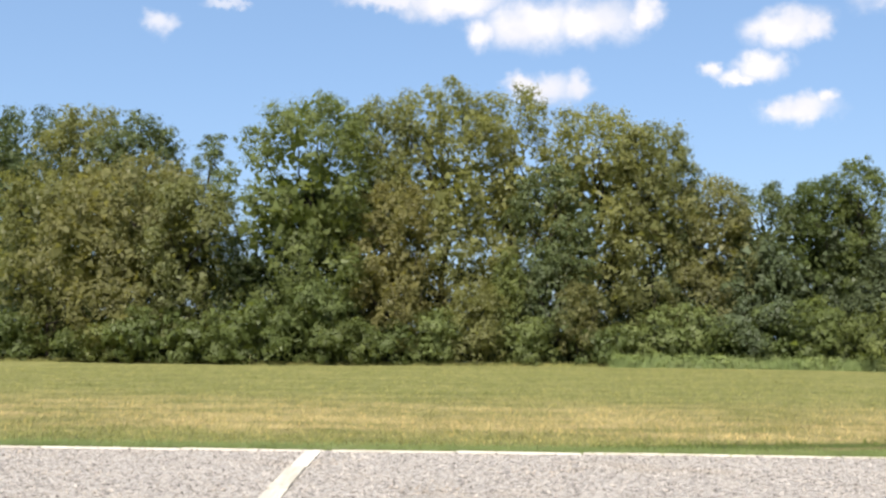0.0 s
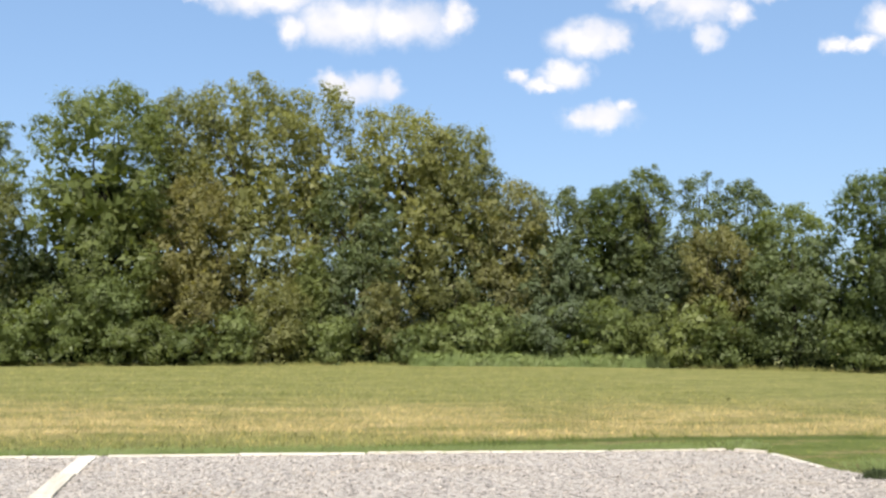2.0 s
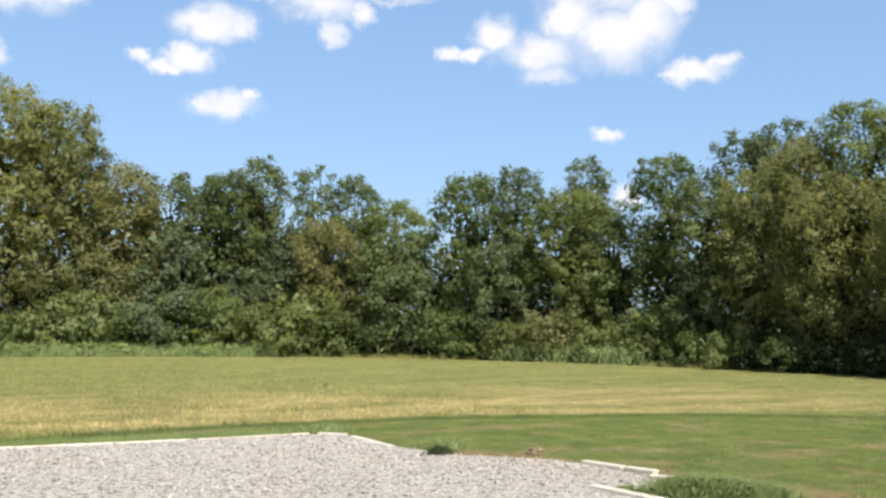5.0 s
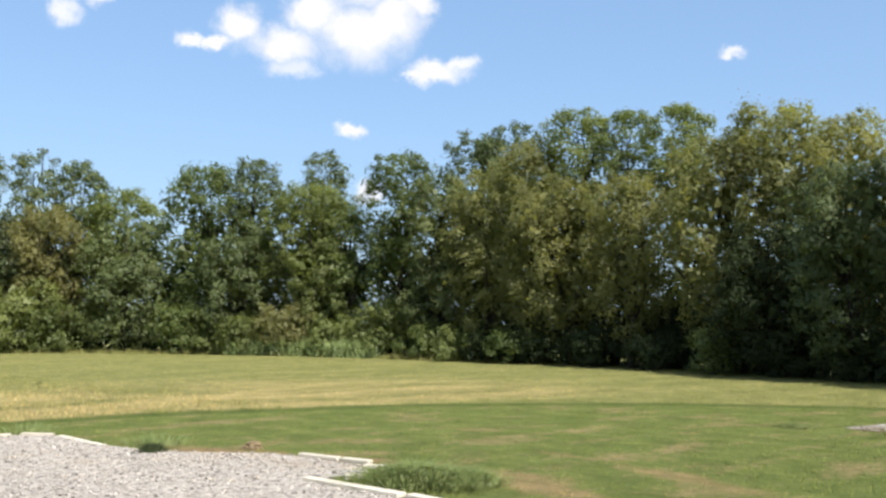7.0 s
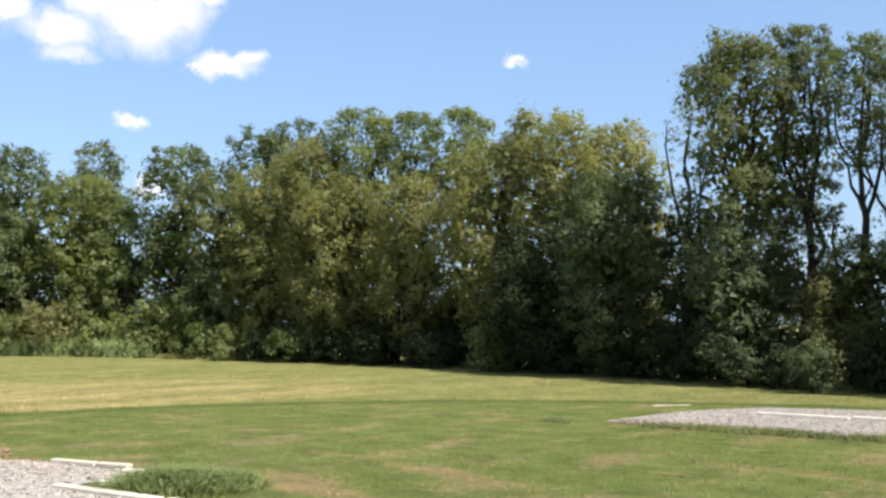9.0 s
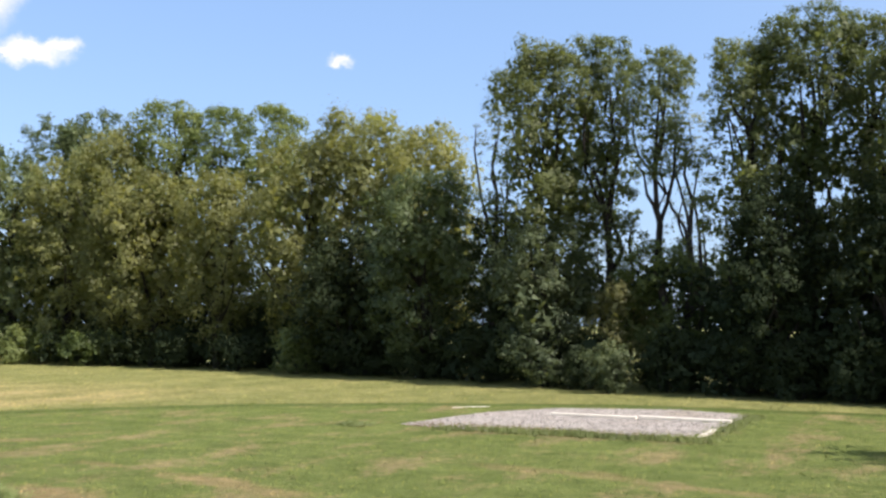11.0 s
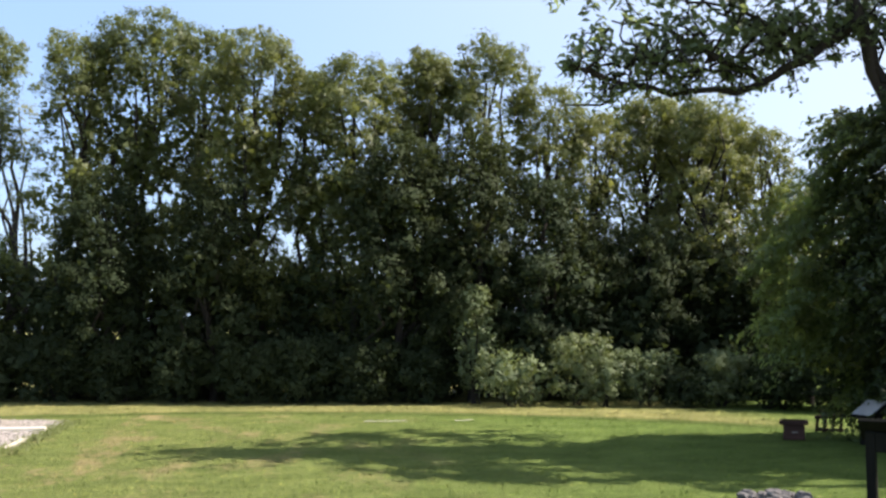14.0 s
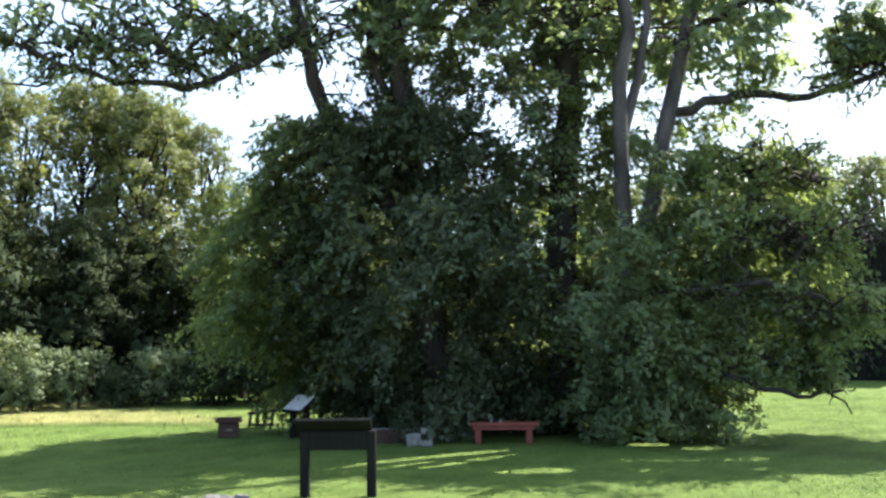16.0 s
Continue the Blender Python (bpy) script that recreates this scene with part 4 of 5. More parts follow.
plant("rust", 4.9, 73.7, 6.0, 1.8, 414)
plant("bush", 6.2, 73.4, 2.9, 2.4, 415)
plant("leafy", 8.4, 73.7, 3.2, 2.2, 416)
plant("leafy", 12.0, 73.6, 4.8, 2.9, 417)
plant("bush", 15.5, 72.9, 3.6, 2.7, 418)
plant("bush", 18.9, 71.9, 3.6, 2.7, 419)
plant("bush", 19.7, 71.4, 5.1, 3.1, 420)
plant("bush", 22.4, 69.7, 4.3, 2.4, 421)
plant("leafy", 25.0, 67.6, 5.1, 3.2, 422)
plant("bush", 27.2, 65.7, 3.5, 2.0, 423)
plant("bush", 32.8, 58.9, 3.5, 2.2, 424)
plant("bush", 34.7, 54.9, 2.8, 2.1, 425)
plant("leafy", 33.9, 56.3, 1.3, 1.6, 426)
plant("rust", 35.7, 51.9, 3.1, 1.9, 427)
plant("leafy", 37.4, 49.0, 2.7, 2.0, 428)
plant("leafy", 38.3, 45.4, 3.5, 2.0, 429)
plant("bush", 38.3, 41.7, 2.1, 1.7, 430)
plant("leafy", 38.1, 38.6, 2.1, 1.8, 431)
plant("bush", 38.0, 34.8, 1.8, 1.7, 432)
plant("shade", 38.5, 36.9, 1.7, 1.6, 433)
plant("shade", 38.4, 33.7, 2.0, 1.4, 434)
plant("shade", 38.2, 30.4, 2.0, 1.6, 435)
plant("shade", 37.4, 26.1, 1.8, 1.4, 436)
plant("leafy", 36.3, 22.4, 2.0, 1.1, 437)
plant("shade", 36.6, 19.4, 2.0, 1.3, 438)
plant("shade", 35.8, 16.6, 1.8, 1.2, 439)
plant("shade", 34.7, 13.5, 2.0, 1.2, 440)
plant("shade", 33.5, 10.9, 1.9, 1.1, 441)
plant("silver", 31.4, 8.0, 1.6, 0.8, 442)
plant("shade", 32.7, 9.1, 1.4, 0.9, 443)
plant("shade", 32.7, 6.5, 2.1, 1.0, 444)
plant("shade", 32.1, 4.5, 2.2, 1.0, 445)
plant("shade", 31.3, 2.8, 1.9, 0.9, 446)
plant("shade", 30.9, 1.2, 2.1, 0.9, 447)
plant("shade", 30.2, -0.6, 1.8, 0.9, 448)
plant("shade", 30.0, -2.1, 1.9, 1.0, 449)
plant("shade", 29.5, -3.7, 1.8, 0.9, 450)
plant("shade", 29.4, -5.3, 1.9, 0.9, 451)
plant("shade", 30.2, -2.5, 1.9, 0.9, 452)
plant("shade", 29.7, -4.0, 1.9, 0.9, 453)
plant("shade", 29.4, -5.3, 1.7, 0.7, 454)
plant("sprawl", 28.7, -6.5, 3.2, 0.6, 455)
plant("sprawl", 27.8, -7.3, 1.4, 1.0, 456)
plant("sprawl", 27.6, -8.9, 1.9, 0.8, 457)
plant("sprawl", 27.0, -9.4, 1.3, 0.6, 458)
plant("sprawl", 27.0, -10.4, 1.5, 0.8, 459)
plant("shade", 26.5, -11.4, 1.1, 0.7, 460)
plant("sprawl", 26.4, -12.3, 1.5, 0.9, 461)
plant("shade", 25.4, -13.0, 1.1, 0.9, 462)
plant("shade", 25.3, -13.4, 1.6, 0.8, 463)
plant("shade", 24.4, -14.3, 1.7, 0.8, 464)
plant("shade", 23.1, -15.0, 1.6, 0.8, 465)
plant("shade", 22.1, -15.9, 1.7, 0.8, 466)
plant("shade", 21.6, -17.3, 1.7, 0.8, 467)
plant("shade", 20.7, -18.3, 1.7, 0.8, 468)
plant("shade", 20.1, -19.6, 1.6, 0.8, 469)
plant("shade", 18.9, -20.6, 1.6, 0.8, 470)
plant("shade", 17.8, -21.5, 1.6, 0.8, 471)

# ---- thicket behind the trees, tall grass at their foot ----
EDGE = [(-50.0, 79.8), (-31.8, 74.0), (-16.4, 71.2), (-3.9, 72.4), (8.9, 73.4), (19.1, 71.3), (28.0, 65.7), (34.4, 57.0), (37.8, 46.4),
        (38.7, 35.5), (37.4, 25.7), (35.1, 17.4), (32.6, 10.9), (30.1, 4.6), (28.4, -0.5), (27.3, -5.1), (26.1, -9.6), (25.2, -13.1), (24.4, -17.5),
        (22.8, -22.0), (19.5, -26.5), (15.5, -29.6), (10.0, -33.0)]


def along(rng, n, pts, back0, back1):
    """Places strewn along a line, some way behind it as seen from the pads."""
    p = np.array(pts)
    seg = np.linalg.norm(np.diff(p, axis=0), axis=1)
    s = np.r_[0, np.cumsum(seg)]
    t = rng.uniform(0, s[-1], n)
    q = np.stack([np.interp(t, s, p[:, 0]), np.interp(t, s, p[:, 1])], 1)
    return q + unit(q) * rng.uniform(back0, back1, (n, 1))


rng = np.random.default_rng(21)
pos, nrm, size, mids, rads = [], [], [], [], []
for q in np.r_[along(rng, 1150, EDGE, 3.2, 8.5), along(rng, 300, EDGE[13:20], 2.6, 9.0), along(rng, 420, EDGE[:18], 2.0, 4.2)]:
    far = math.hypot(*q)
    hmax = 0.075 * far + 1.2
    z = rng.uniform(0.05, 1.0) * hmax if len(pos) < 1450 else rng.uniform(0.2, 1.3)
    rad = rng.uniform(0.7, 1.3) * (0.6 + 0.011 * far)
    n = 76
    mids.append((q[0], q[1], z)), rads.append(rad * 0.7)
    p, d = lobe_leaves(rng, np.array((q[0], q[1], z)), rad, n, 0.3)
    pos.append(p), nrm.append(d), size.append(np.full(n, 0.10 + 0.0026 * far))
pos, nrm, size = np.concatenate(pos), np.concatenate(nrm), np.concatenate(size)
keep = pos[:, 2] > 0.05
v, f, soft = leaves(rng, pos[keep], nrm[keep], size[keep], 0.2, 0.9, True)
v2, f2, soft2 = hearts(rng, mids, np.array(rads) * 1.15, 0.85, 60, 0.30)
v2[:, 2] = np.maximum(v2[:, 2], 0.02)
v, f, soft = np.concatenate([v, v2]), np.concatenate([f, f2 + len(v)]), np.concatenate([soft, soft2])
# thicket takes the leaf colour darkened for shade
tagged(new("thicket", mesh_of("thicket", v, f, LEAF["shade"], normals=soft)), "dense undergrowth behind the hedgerow trees, shade put into its leaf colour", "thicket", kind="stuff")

tufts("edge_grass", rng, along(rng, 5000, EDGE[:10], -1.4, 0.6), 0.34, blade_mat, "long pale grass along the foot of the hedgerow", 4, 0.022, 0.10)
def weed_bank(line, lobes, near, far, high, label):
    """A bank of leafy weeds with long grass standing out of it."""
    p, n = [], []
    for q in along(rng, lobes, line, near, far):
        r = rng.uniform(0.35, 0.75)
        a, d = lobe_leaves(rng, np.array((q[0], q[1], rng.uniform(0.15, 0.75) * high)), r, 110, 0.2)
        p.append(a), n.append(d)
    p, n = np.concatenate(p), np.concatenate(n)
    keep = p[:, 2] > 0.03
    v, f, soft = leaves(rng, p[keep], n[keep], 0.17, -0.6, 0.5, True)
    tagged(new("tall_weeds", mesh_of("tall_weeds", v, f, LEAF["weed"], normals=soft)), label, "weeds", kind="stuff")
    tufts("tall_weeds", rng, along(rng, lobes * 9, line, near - 0.2, far), high * 1.05, LEAF["weed"], label, 6, 0.022, 0.25)


weed_bank([(7.0, 72.0), (16.0, 71.5), (24.5, 67.5)], 230, -1.6, 1.6, 0.85, "bank of tall light-green weeds before the bushes")
weed_bank([(34.8, 56.5), (37.2, 51.0), (38.2, 46.0)], 150, -1.8, 0.8, 1.0, "bank of tall light-green weeds at the field corner")
tufts("verge_grass", rng, np.stack([rng.uniform(-14, 7.4, 6500), 18.0 + np.abs(rng.normal(0, 0.3, 6500)) ** 1.2], 1), 0.14, LEAF["clump"], "uncut grass along the white edging boards", 3, 0.008, 0.05)
tufts("verge_grass", rng, np.repeat(np.stack([rng.normal(19.9, 0.12, 60), rng.uniform(2.8, 7.8, 60)], 1), 26, 0) + rng.normal(0, 0.13, (1560, 2)), 0.12, LEAF["fresh"], "uncut grass along the small gravel square", 3, 0.010, 0.05)

near_edge = np.stack([20.0 + np.abs(rng.normal(0, 0.45, 900)), rng.uniform(3.0, 8.8, 900)], 1)
tufts("dry_grass", rng, near_edge, 0.07, soil_mat, "dry brown grass creeping over the edge of the small gravel square", 3, 0.010, 0.05)
tufts("verge_grass", rng, np.stack([rng.uniform(20.2, 25.8, 500), 3.0 + rng.normal(0, 0.15, 500)], 1), 0.09, LEAF["fresh"], "uncut grass along the small gravel square", 3, 0.010, 0.05)


def weed_clump(x, y, r, h, count, label, mat, seed):
    rng = np.random.default_rng(seed)
    xy = rng.normal(0, r * 0.45, (count, 2))
    hh = h * rng.uniform(0.4, 1.1, count) * np.exp(-(np.hypot(*xy.T) / r) ** 2 * 0.6)
    a = rng.uniform(0, 2 * np.pi, count)
    w = np.stack([np.cos(a), np.sin(a)], 1) * (0.005 + 0.006 * rng.uniform(0, 1, (count, 1)))
    w[(np.stack([w[:, 1], -w[:, 0]], 1) * np.array((x, y))).sum(1) > 0] *= -1
    out = xy * 0.3 + rng.normal(0, 0.55, (count, 2)) * hh[:, None]
    m = xy + out * 0.4
    tip = xy + out * 1.3
    z = np.zeros(count)
    v = np.stack([np.c_[xy - w, z], np.c_[xy + w, z], np.c_[m + w * 0.8, hh * 0.7], np.c_[m - w * 0.8, hh * 0.7], np.c_[tip, hh * rng.uniform(0.65, 1.05, count)]], 1).reshape(-1, 3)
    k = np.arange(count)[:, None] * 5
    f = np.concatenate([k + np.array([[0, 1, 2]]), k + np.array([[0, 2, 3]]), k + np.array([[3, 2, 4]])])
    up = unit(np.repeat(rng.normal(0, 0.25, (count, 3)), 5, 0) + np.array((0, -0.2, 1.0)))
    ob = new("grass_clump", mesh_of("grass_clump", v, f, mat, normals=up))
    ob.location = (x, y, 0)
    return tagged(ob, label, "grass clump", kind="stuff")


weed_clump(9.6, 9.35, 0.66, 0.30, 2600, "thick clump of long green grass over the board corner", LEAF["clump"], 1)
weed_clump(9.95, 8.85, 0.50, 0.24, 1300, "thick clump of long green grass beside the gravel", LEAF["clump"], 2)
weed_clump(8.53, 14.25, 0.20, 0.20, 300, "small dark-green weed growing at the gravel edge", LEAF["shade"], 3)
weed_clump(8.2, 18.4, 0.5, 0.22, 300, "tuft of long grass at the pad corner", LEAF["weed"], 4)
weed_clump(9.1, 15.2, 0.5, 0.22, 280, "tuft of long grass by the pad", LEAF["weed"], 5)
weed_clump(19.7, 9.7, 0.4, 0.12, 260, "tuft of long grass at the gravel square", LEAF["leafy"], 6)


def lump(name, x, y, sx, sy, sz, mat, label, category, seed, rough=0.18, cuts=3):
    """A rounded uneven lump set into the ground."""
    bm = bmesh.new()
    bmesh.ops.create_icosphere(bm, subdivisions=cuts, radius=1.0)
    for v in bm.verts:
        k = 1 + rough * noise.noise(v.co * 1.7 + Vector((seed * 3.1, 0, 0))) + rough * 0.5 * noise.noise(v.co * 4.1 + Vector((0, seed, 0)))
        v.co = Vector((v.co.x * sx * k, v.co.y * sy * k, max(v.co.z, -0.35) * sz * k))
    me = bpy.data.meshes.new(name)
    bm.to_mesh(me)
    bm.free()
    me.materials.append(mat)
    ob = new(name, me)
    ob.location = (x, y, sz * 0.3)
    return tagged(ob, label, category)


lump("thatch_mound", 9.95, 13.65, 0.17, 0.15, 0.09, soil_mat, "small mound of dry brown grass clippings", "mound", 4, 0.5)
for k, (x, y, s) in enumerate([(13.50, -6.56, 0.14), (13.30, -6.84, 0.16), (13.30, -7.14, 0.13), (13.08, -7.04, 0.11), (13.58, -6.9, 0.12), (13.1, -6.62, 0.11), (13.42, -6.72, 0.12), (13.16, -6.86, 0.10), (13.44, -7.05, 0.11), (13.0, -6.85, 0.08)]):
    tagged(lump("field_stone", x, y, s, s * 0.8, s * 0.62, rock_mat, "weathered grey field stone in a low heap on the lawn", "stone", k, 0.35), group="stone heap")

# ---- the large multi-stemmed tree ----
FWD, RGT = Vector((0.756, -0.654, 0)), Vector((-0.654, -0.756, 0))
BASE = Vector((15.0, -14.5, 0))


def spot(u, d, z):
    """u to the side, d away, z up, from the tree's foot."""
    return np.array(RGT * u + FWD * d + Vector((0, 0, z)))


big = new("tree")
big.location = BASE
tagged(big, "huge vine-hung tree with several stems and low sweeping boughs", "tree")
rng = np.random.default_rng(77)


def stem(label, mat, r0, r1, *pts, sides=9):
    """One stem or limb through points, swaying a little between them."""
    line = [spot(*pts[0])]
    for a, b in zip(pts, pts[1:]):
        line.extend(bent(rng, spot(*a), spot(*b), 5, 0.035)[1:])
    v, f = tube(line, np.linspace(r0, r1, len(line)), sides)
    part("stem" if r0 > 0.12 else "limb", mesh_of("stem", v, f, mat, True), big, label)


stem("dark ivy-covered stem", bark, 0.34, 0.12, (-1.9, 0.3, -0.1), (-2.6, 0.2, 4.0), (-2.95, 0.0, 7.0), (-3.2, 0.3, 12.0))
stem("dark leaning limb", bark, 0.17, 0.07, (-2.5, 0.2, 3.2), (-4.1, -0.3, 5.6), (-4.74, -0.45, 7.88), (-5.06, -0.38, 10.91))
stem("", bark, 0.10, 0.05, (-2.7, 0.2, 4.8), (-3.4, 0.1, 6.8), (-3.9, 0.6, 9.5))
stem("dark ivy-covered stem", bark, 0.33, 0.14, (-0.2, 0.6, -0.1), (0.1, 0.8, 4.0), (0.2, 0.7, 8.0), (0.0, 0.9, 12.5))
stem("bare grey stem", bark_grey, 0.16, 0.09, (0.7, -0.5, -0.1), (0.95, -0.6, 4.0), (0.97, -0.5, 8.0), (1.3, -0.3, 12.0))
stem("bare grey leaning stem", bark_grey, 0.19, 0.08, (1.0, -0.2, -0.1), (1.55, -0.3, 4.2), (2.4, -0.3, 7.9), (2.7, 0.0, 11.5))
stem("", bark_grey, 0.10, 0.05, (1.0, -0.5, 5.2), (1.5, -0.3, 7.2), (1.7, 0.1, 9.8))
stem("long level limb", bark, 0.10, 0.035, (1.95, -0.3, 5.6), (3.0, -0.6, 5.85), (4.1, -0.8, 5.75), (5.1, -0.9, 6.05), (6.3, -1.0, 6.7))
stem("long level limb", bark, 0.05, 0.02, (6.3, -1.0, 6.7), (7.8, 0.0, 6.9), (9.4, 1.0, 7.3))
stem("", bark, 0.08, 0.025, (2.3, -0.3, 7.0), (3.2, -0.6, 7.5), (3.9, -0.7, 7.45), (5.0, -0.9, 8.1))
stem("", bark, 0.03, 0.012, (3.3, -0.6, 7.45), (3.5, -0.7, 6.9), (3.95, -0.7, 6.7))
stem("long sweeping limb", bark, 0.095, 0.03, (-4.55, -0.4, 7.05), (-5.25, -0.85, 6.44), (-5.97, -1.32, 5.98), (-7.25, -2.03, 5.81), (-8.68, -2.83, 6.34))
stem("", bark, 0.06, 0.02, (-4.78, -0.47, 7.98), (-6.06, -1.36, 7.62), (-7.42, -2.01, 7.71), (-8.37, -2.69, 7.93))
stem("", bark, 0.05, 0.015, (-5.34, -0.88, 6.72), (-6.23, -1.81, 7.21), (-7.0, -2.49, 7.3))
stem("", bark, 0.05, 0.015, (-5.97, -1.32, 6.03), (-6.67, -1.79, 6.49), (-7.34, -2.16, 6.97), (-8.06, -2.56, 7.06))
stem("", bark, 0.045, 0.015, (-5.52, -1.05, 6.31), (-5.88, -0.9, 6.96), (-6.67, -1.12, 7.34), (-7.25, -1.56, 7.92))
stem("", bark, 0.04, 0.012, (-7.25, -2.03, 5.86), (-7.82, -2.27, 5.98), (-8.29, -2.57, 5.66), (-8.83, -2.81, 5.69))
stem("low sweeping bough", bark, 0.07, 0.02, (1.2, -1.0, 1.6), (2.4, -1.8, 1.1), (3.4, -1.9, 0.8), (4.1, -1.9, 0.9))
stem("low sweeping bough", bark, 0.06, 0.02, (1.2, -1.0, 2.4), (3.0, -1.6, 2.6), (4.0, -1.6, 2.3), (4.7, -1.6, 1.9))

pos, nrm, mids, rads = [], [], [], []


def boughs(u, d, z, su, sd, sz, lobes, radius, count):
    """Drooping leafy fronds that arch out of many points strewn through an oval part of the crown."""
    for _ in range(lobes):
        q = unit(rng.normal(0, 1, 3)) * rng.uniform(0.2, 1.0) ** 0.5
        c = spot(u + q[0] * su, d + q[1] * sd, max(z + q[2] * sz, 0.25))
        size = radius * rng.uniform(0.6, 1.3)
        if count > 300 and abs(u) < 4.9:
            mids.append(c), rads.append(size * 0.7)
        for _ in range(max(4, count // 46)):
            way = unit(rng.normal(0, 1, 3) + np.array((*c[:2], 0)) * 0.25 + spot(q[0] * 0.7, q[1] * 0.7 - 0.3, q[2] * 0.5))
            long = size * rng.uniform(0.9, 1.8)
            t = rng.uniform(0.1, 1.0, 36)[:, None]
            side = unit(np.cross(way, (0, 0, 1.0)) + 1e-6)
            p = c + way * long * t + side * rng.normal(0, 0.13, (36, 1)) * (1.1 - 0.5 * t) + rng.normal(0, 0.035, (36, 3))
            p[:, 2] -= 0.5 * long * t[:, 0] ** 2
            pos.append(p), nrm.append(np.array((0, 0, 0.75)) + way * 0.55 + unit(c * np.array((1, 1, 0.2))) * 0.35 + rng.normal(0, 0.25, (36, 3)))


boughs(-2.6, 0.2, 3.8, 2.3, 2.2, 2.0, 60, 0.60, 420)      # hanging mass round the ivy-clad stems
boughs(0.0, -0.2, 3.4, 2.6, 2.2, 2.1, 70, 0.60, 420)
boughs(2.6, 0.2, 3.1, 2.2, 1.8, 1.4, 50, 0.56, 400)
boughs(-0.5, 1.2, 1.7, 3.6, 1.4, 1.4, 60, 0.7, 380)
boughs(4.0, -0.8, 2.9, 0.9, 1.2, 1.2, 16, 0.5, 240)
boughs(4.5, -1.6, 2.3, 0.6, 0.8, 0.7, 9, 0.4, 200)
boughs(-4.2, 1.5, 2.9, 1.0, 0.8, 2.1, 30, 0.55, 380)
boughs(-3.9, 0.0, 5.2, 1.0, 1.2, 0.7, 14, 0.5, 330)
boughs(-1.2, 0.2, 5.6, 1.8, 1.4, 0.8, 20, 0.5, 330)
boughs(0.2, 0.5, 0.8, 2.5, 0.7, 0.6, 40, 0.5, 330)       # skirt near the ground
boughs(-2.6, -0.5, 1.9, 1.4, 0.5, 1.1, 20, 0.5, 330)
boughs(-0.6, -1.0, 3.4, 2.2, 0.5, 0.8, 22, 0.45, 330)
boughs(1.6, -1.0, 1.3, 1.3, 0.6, 1.0, 28, 0.5, 330)
boughs(-1.4, 0.6, 0.7, 2.4, 0.5, 0.5, 26, 0.5, 330)
boughs(3.0, -1.9, 0.45, 0.8, 0.5, 0.25, 8, 0.32, 220)
boughs(4.0, -1.6, 1.1, 0.3, 0.3, 0.3, 12, 0.25, 140)
boughs(-2.8, 0.1, 6.8, 0.9, 0.8, 1.6, 20, 0.45, 260)      # ivy up the stems
boughs(0.1, 0.8, 7.0, 0.6, 0.6, 1.8, 18, 0.45, 260)
boughs(-0.6, 0.8, 9.8, 4.4, 2.6, 1.4, 14, 0.55, 170)      # upper canopy
boughs(1.6, 0.2, 7.3, 1.6, 1.4, 1.0, 16, 0.46, 170)
boughs(-1.3, -0.4, 7.6, 1.4, 1.2, 1.0, 16, 0.46, 170)
boughs(3.1, -0.4, 7.0, 0.9, 0.6, 1.1, 20, 0.42, 160)
boughs(-2.9, 0.6, 0.7, 1.2, 0.7, 0.6, 26, 0.5, 330)
boughs(-0.4, 0.9, 0.6, 2.0, 0.5, 0.5, 24, 0.5, 330)
boughs(1.5, -0.8, 0.7, 1.6, 0.5, 0.6, 26, 0.45, 330)
boughs(-2.3, -0.3, 0.6, 0.9, 0.4, 0.5, 12, 0.45, 330)
boughs(2.3, -0.7, 3.6, 1.0, 0.6, 1.5, 26, 0.45, 330)
boughs(-1.0, 1.0, 0.9, 4.0, 0.8, 0.8, 40, 0.7, 330)
boughs(1.6, 0.4, 5.6, 1.2, 0.8, 1.2, 20, 0.45, 260)
boughs(3.9, 0.2, 3.9, 1.1, 0.8, 0.8, 14, 0.45, 240)
boughs(1.7, 1.4, 6.6, 2.0, 0.8, 2.0, 40, 0.45, 150)
boughs(-1.2, 1.0, 7.2, 1.9, 0.8, 1.6, 26, 0.45, 140)
boughs(1.1, -1.0, 0.45, 0.7, 0.3, 0.3, 12, 0.4, 330)
boughs(-5.3, 0.5, 2.9, 1.1, 1.0, 1.5, 38, 0.50, 330)     # light outer side, sweeping low
boughs(-4.7, 0.3, 4.9, 0.7, 0.9, 0.9, 18, 0.45, 330)
boughs(-4.5, 0.7, 1.6, 1.0, 0.8, 0.9, 24, 0.50, 330)
boughs(-3.6, -0.2, 5.4, 0.9, 0.8, 0.8, 16, 0.45, 330)
twig_tubes = []


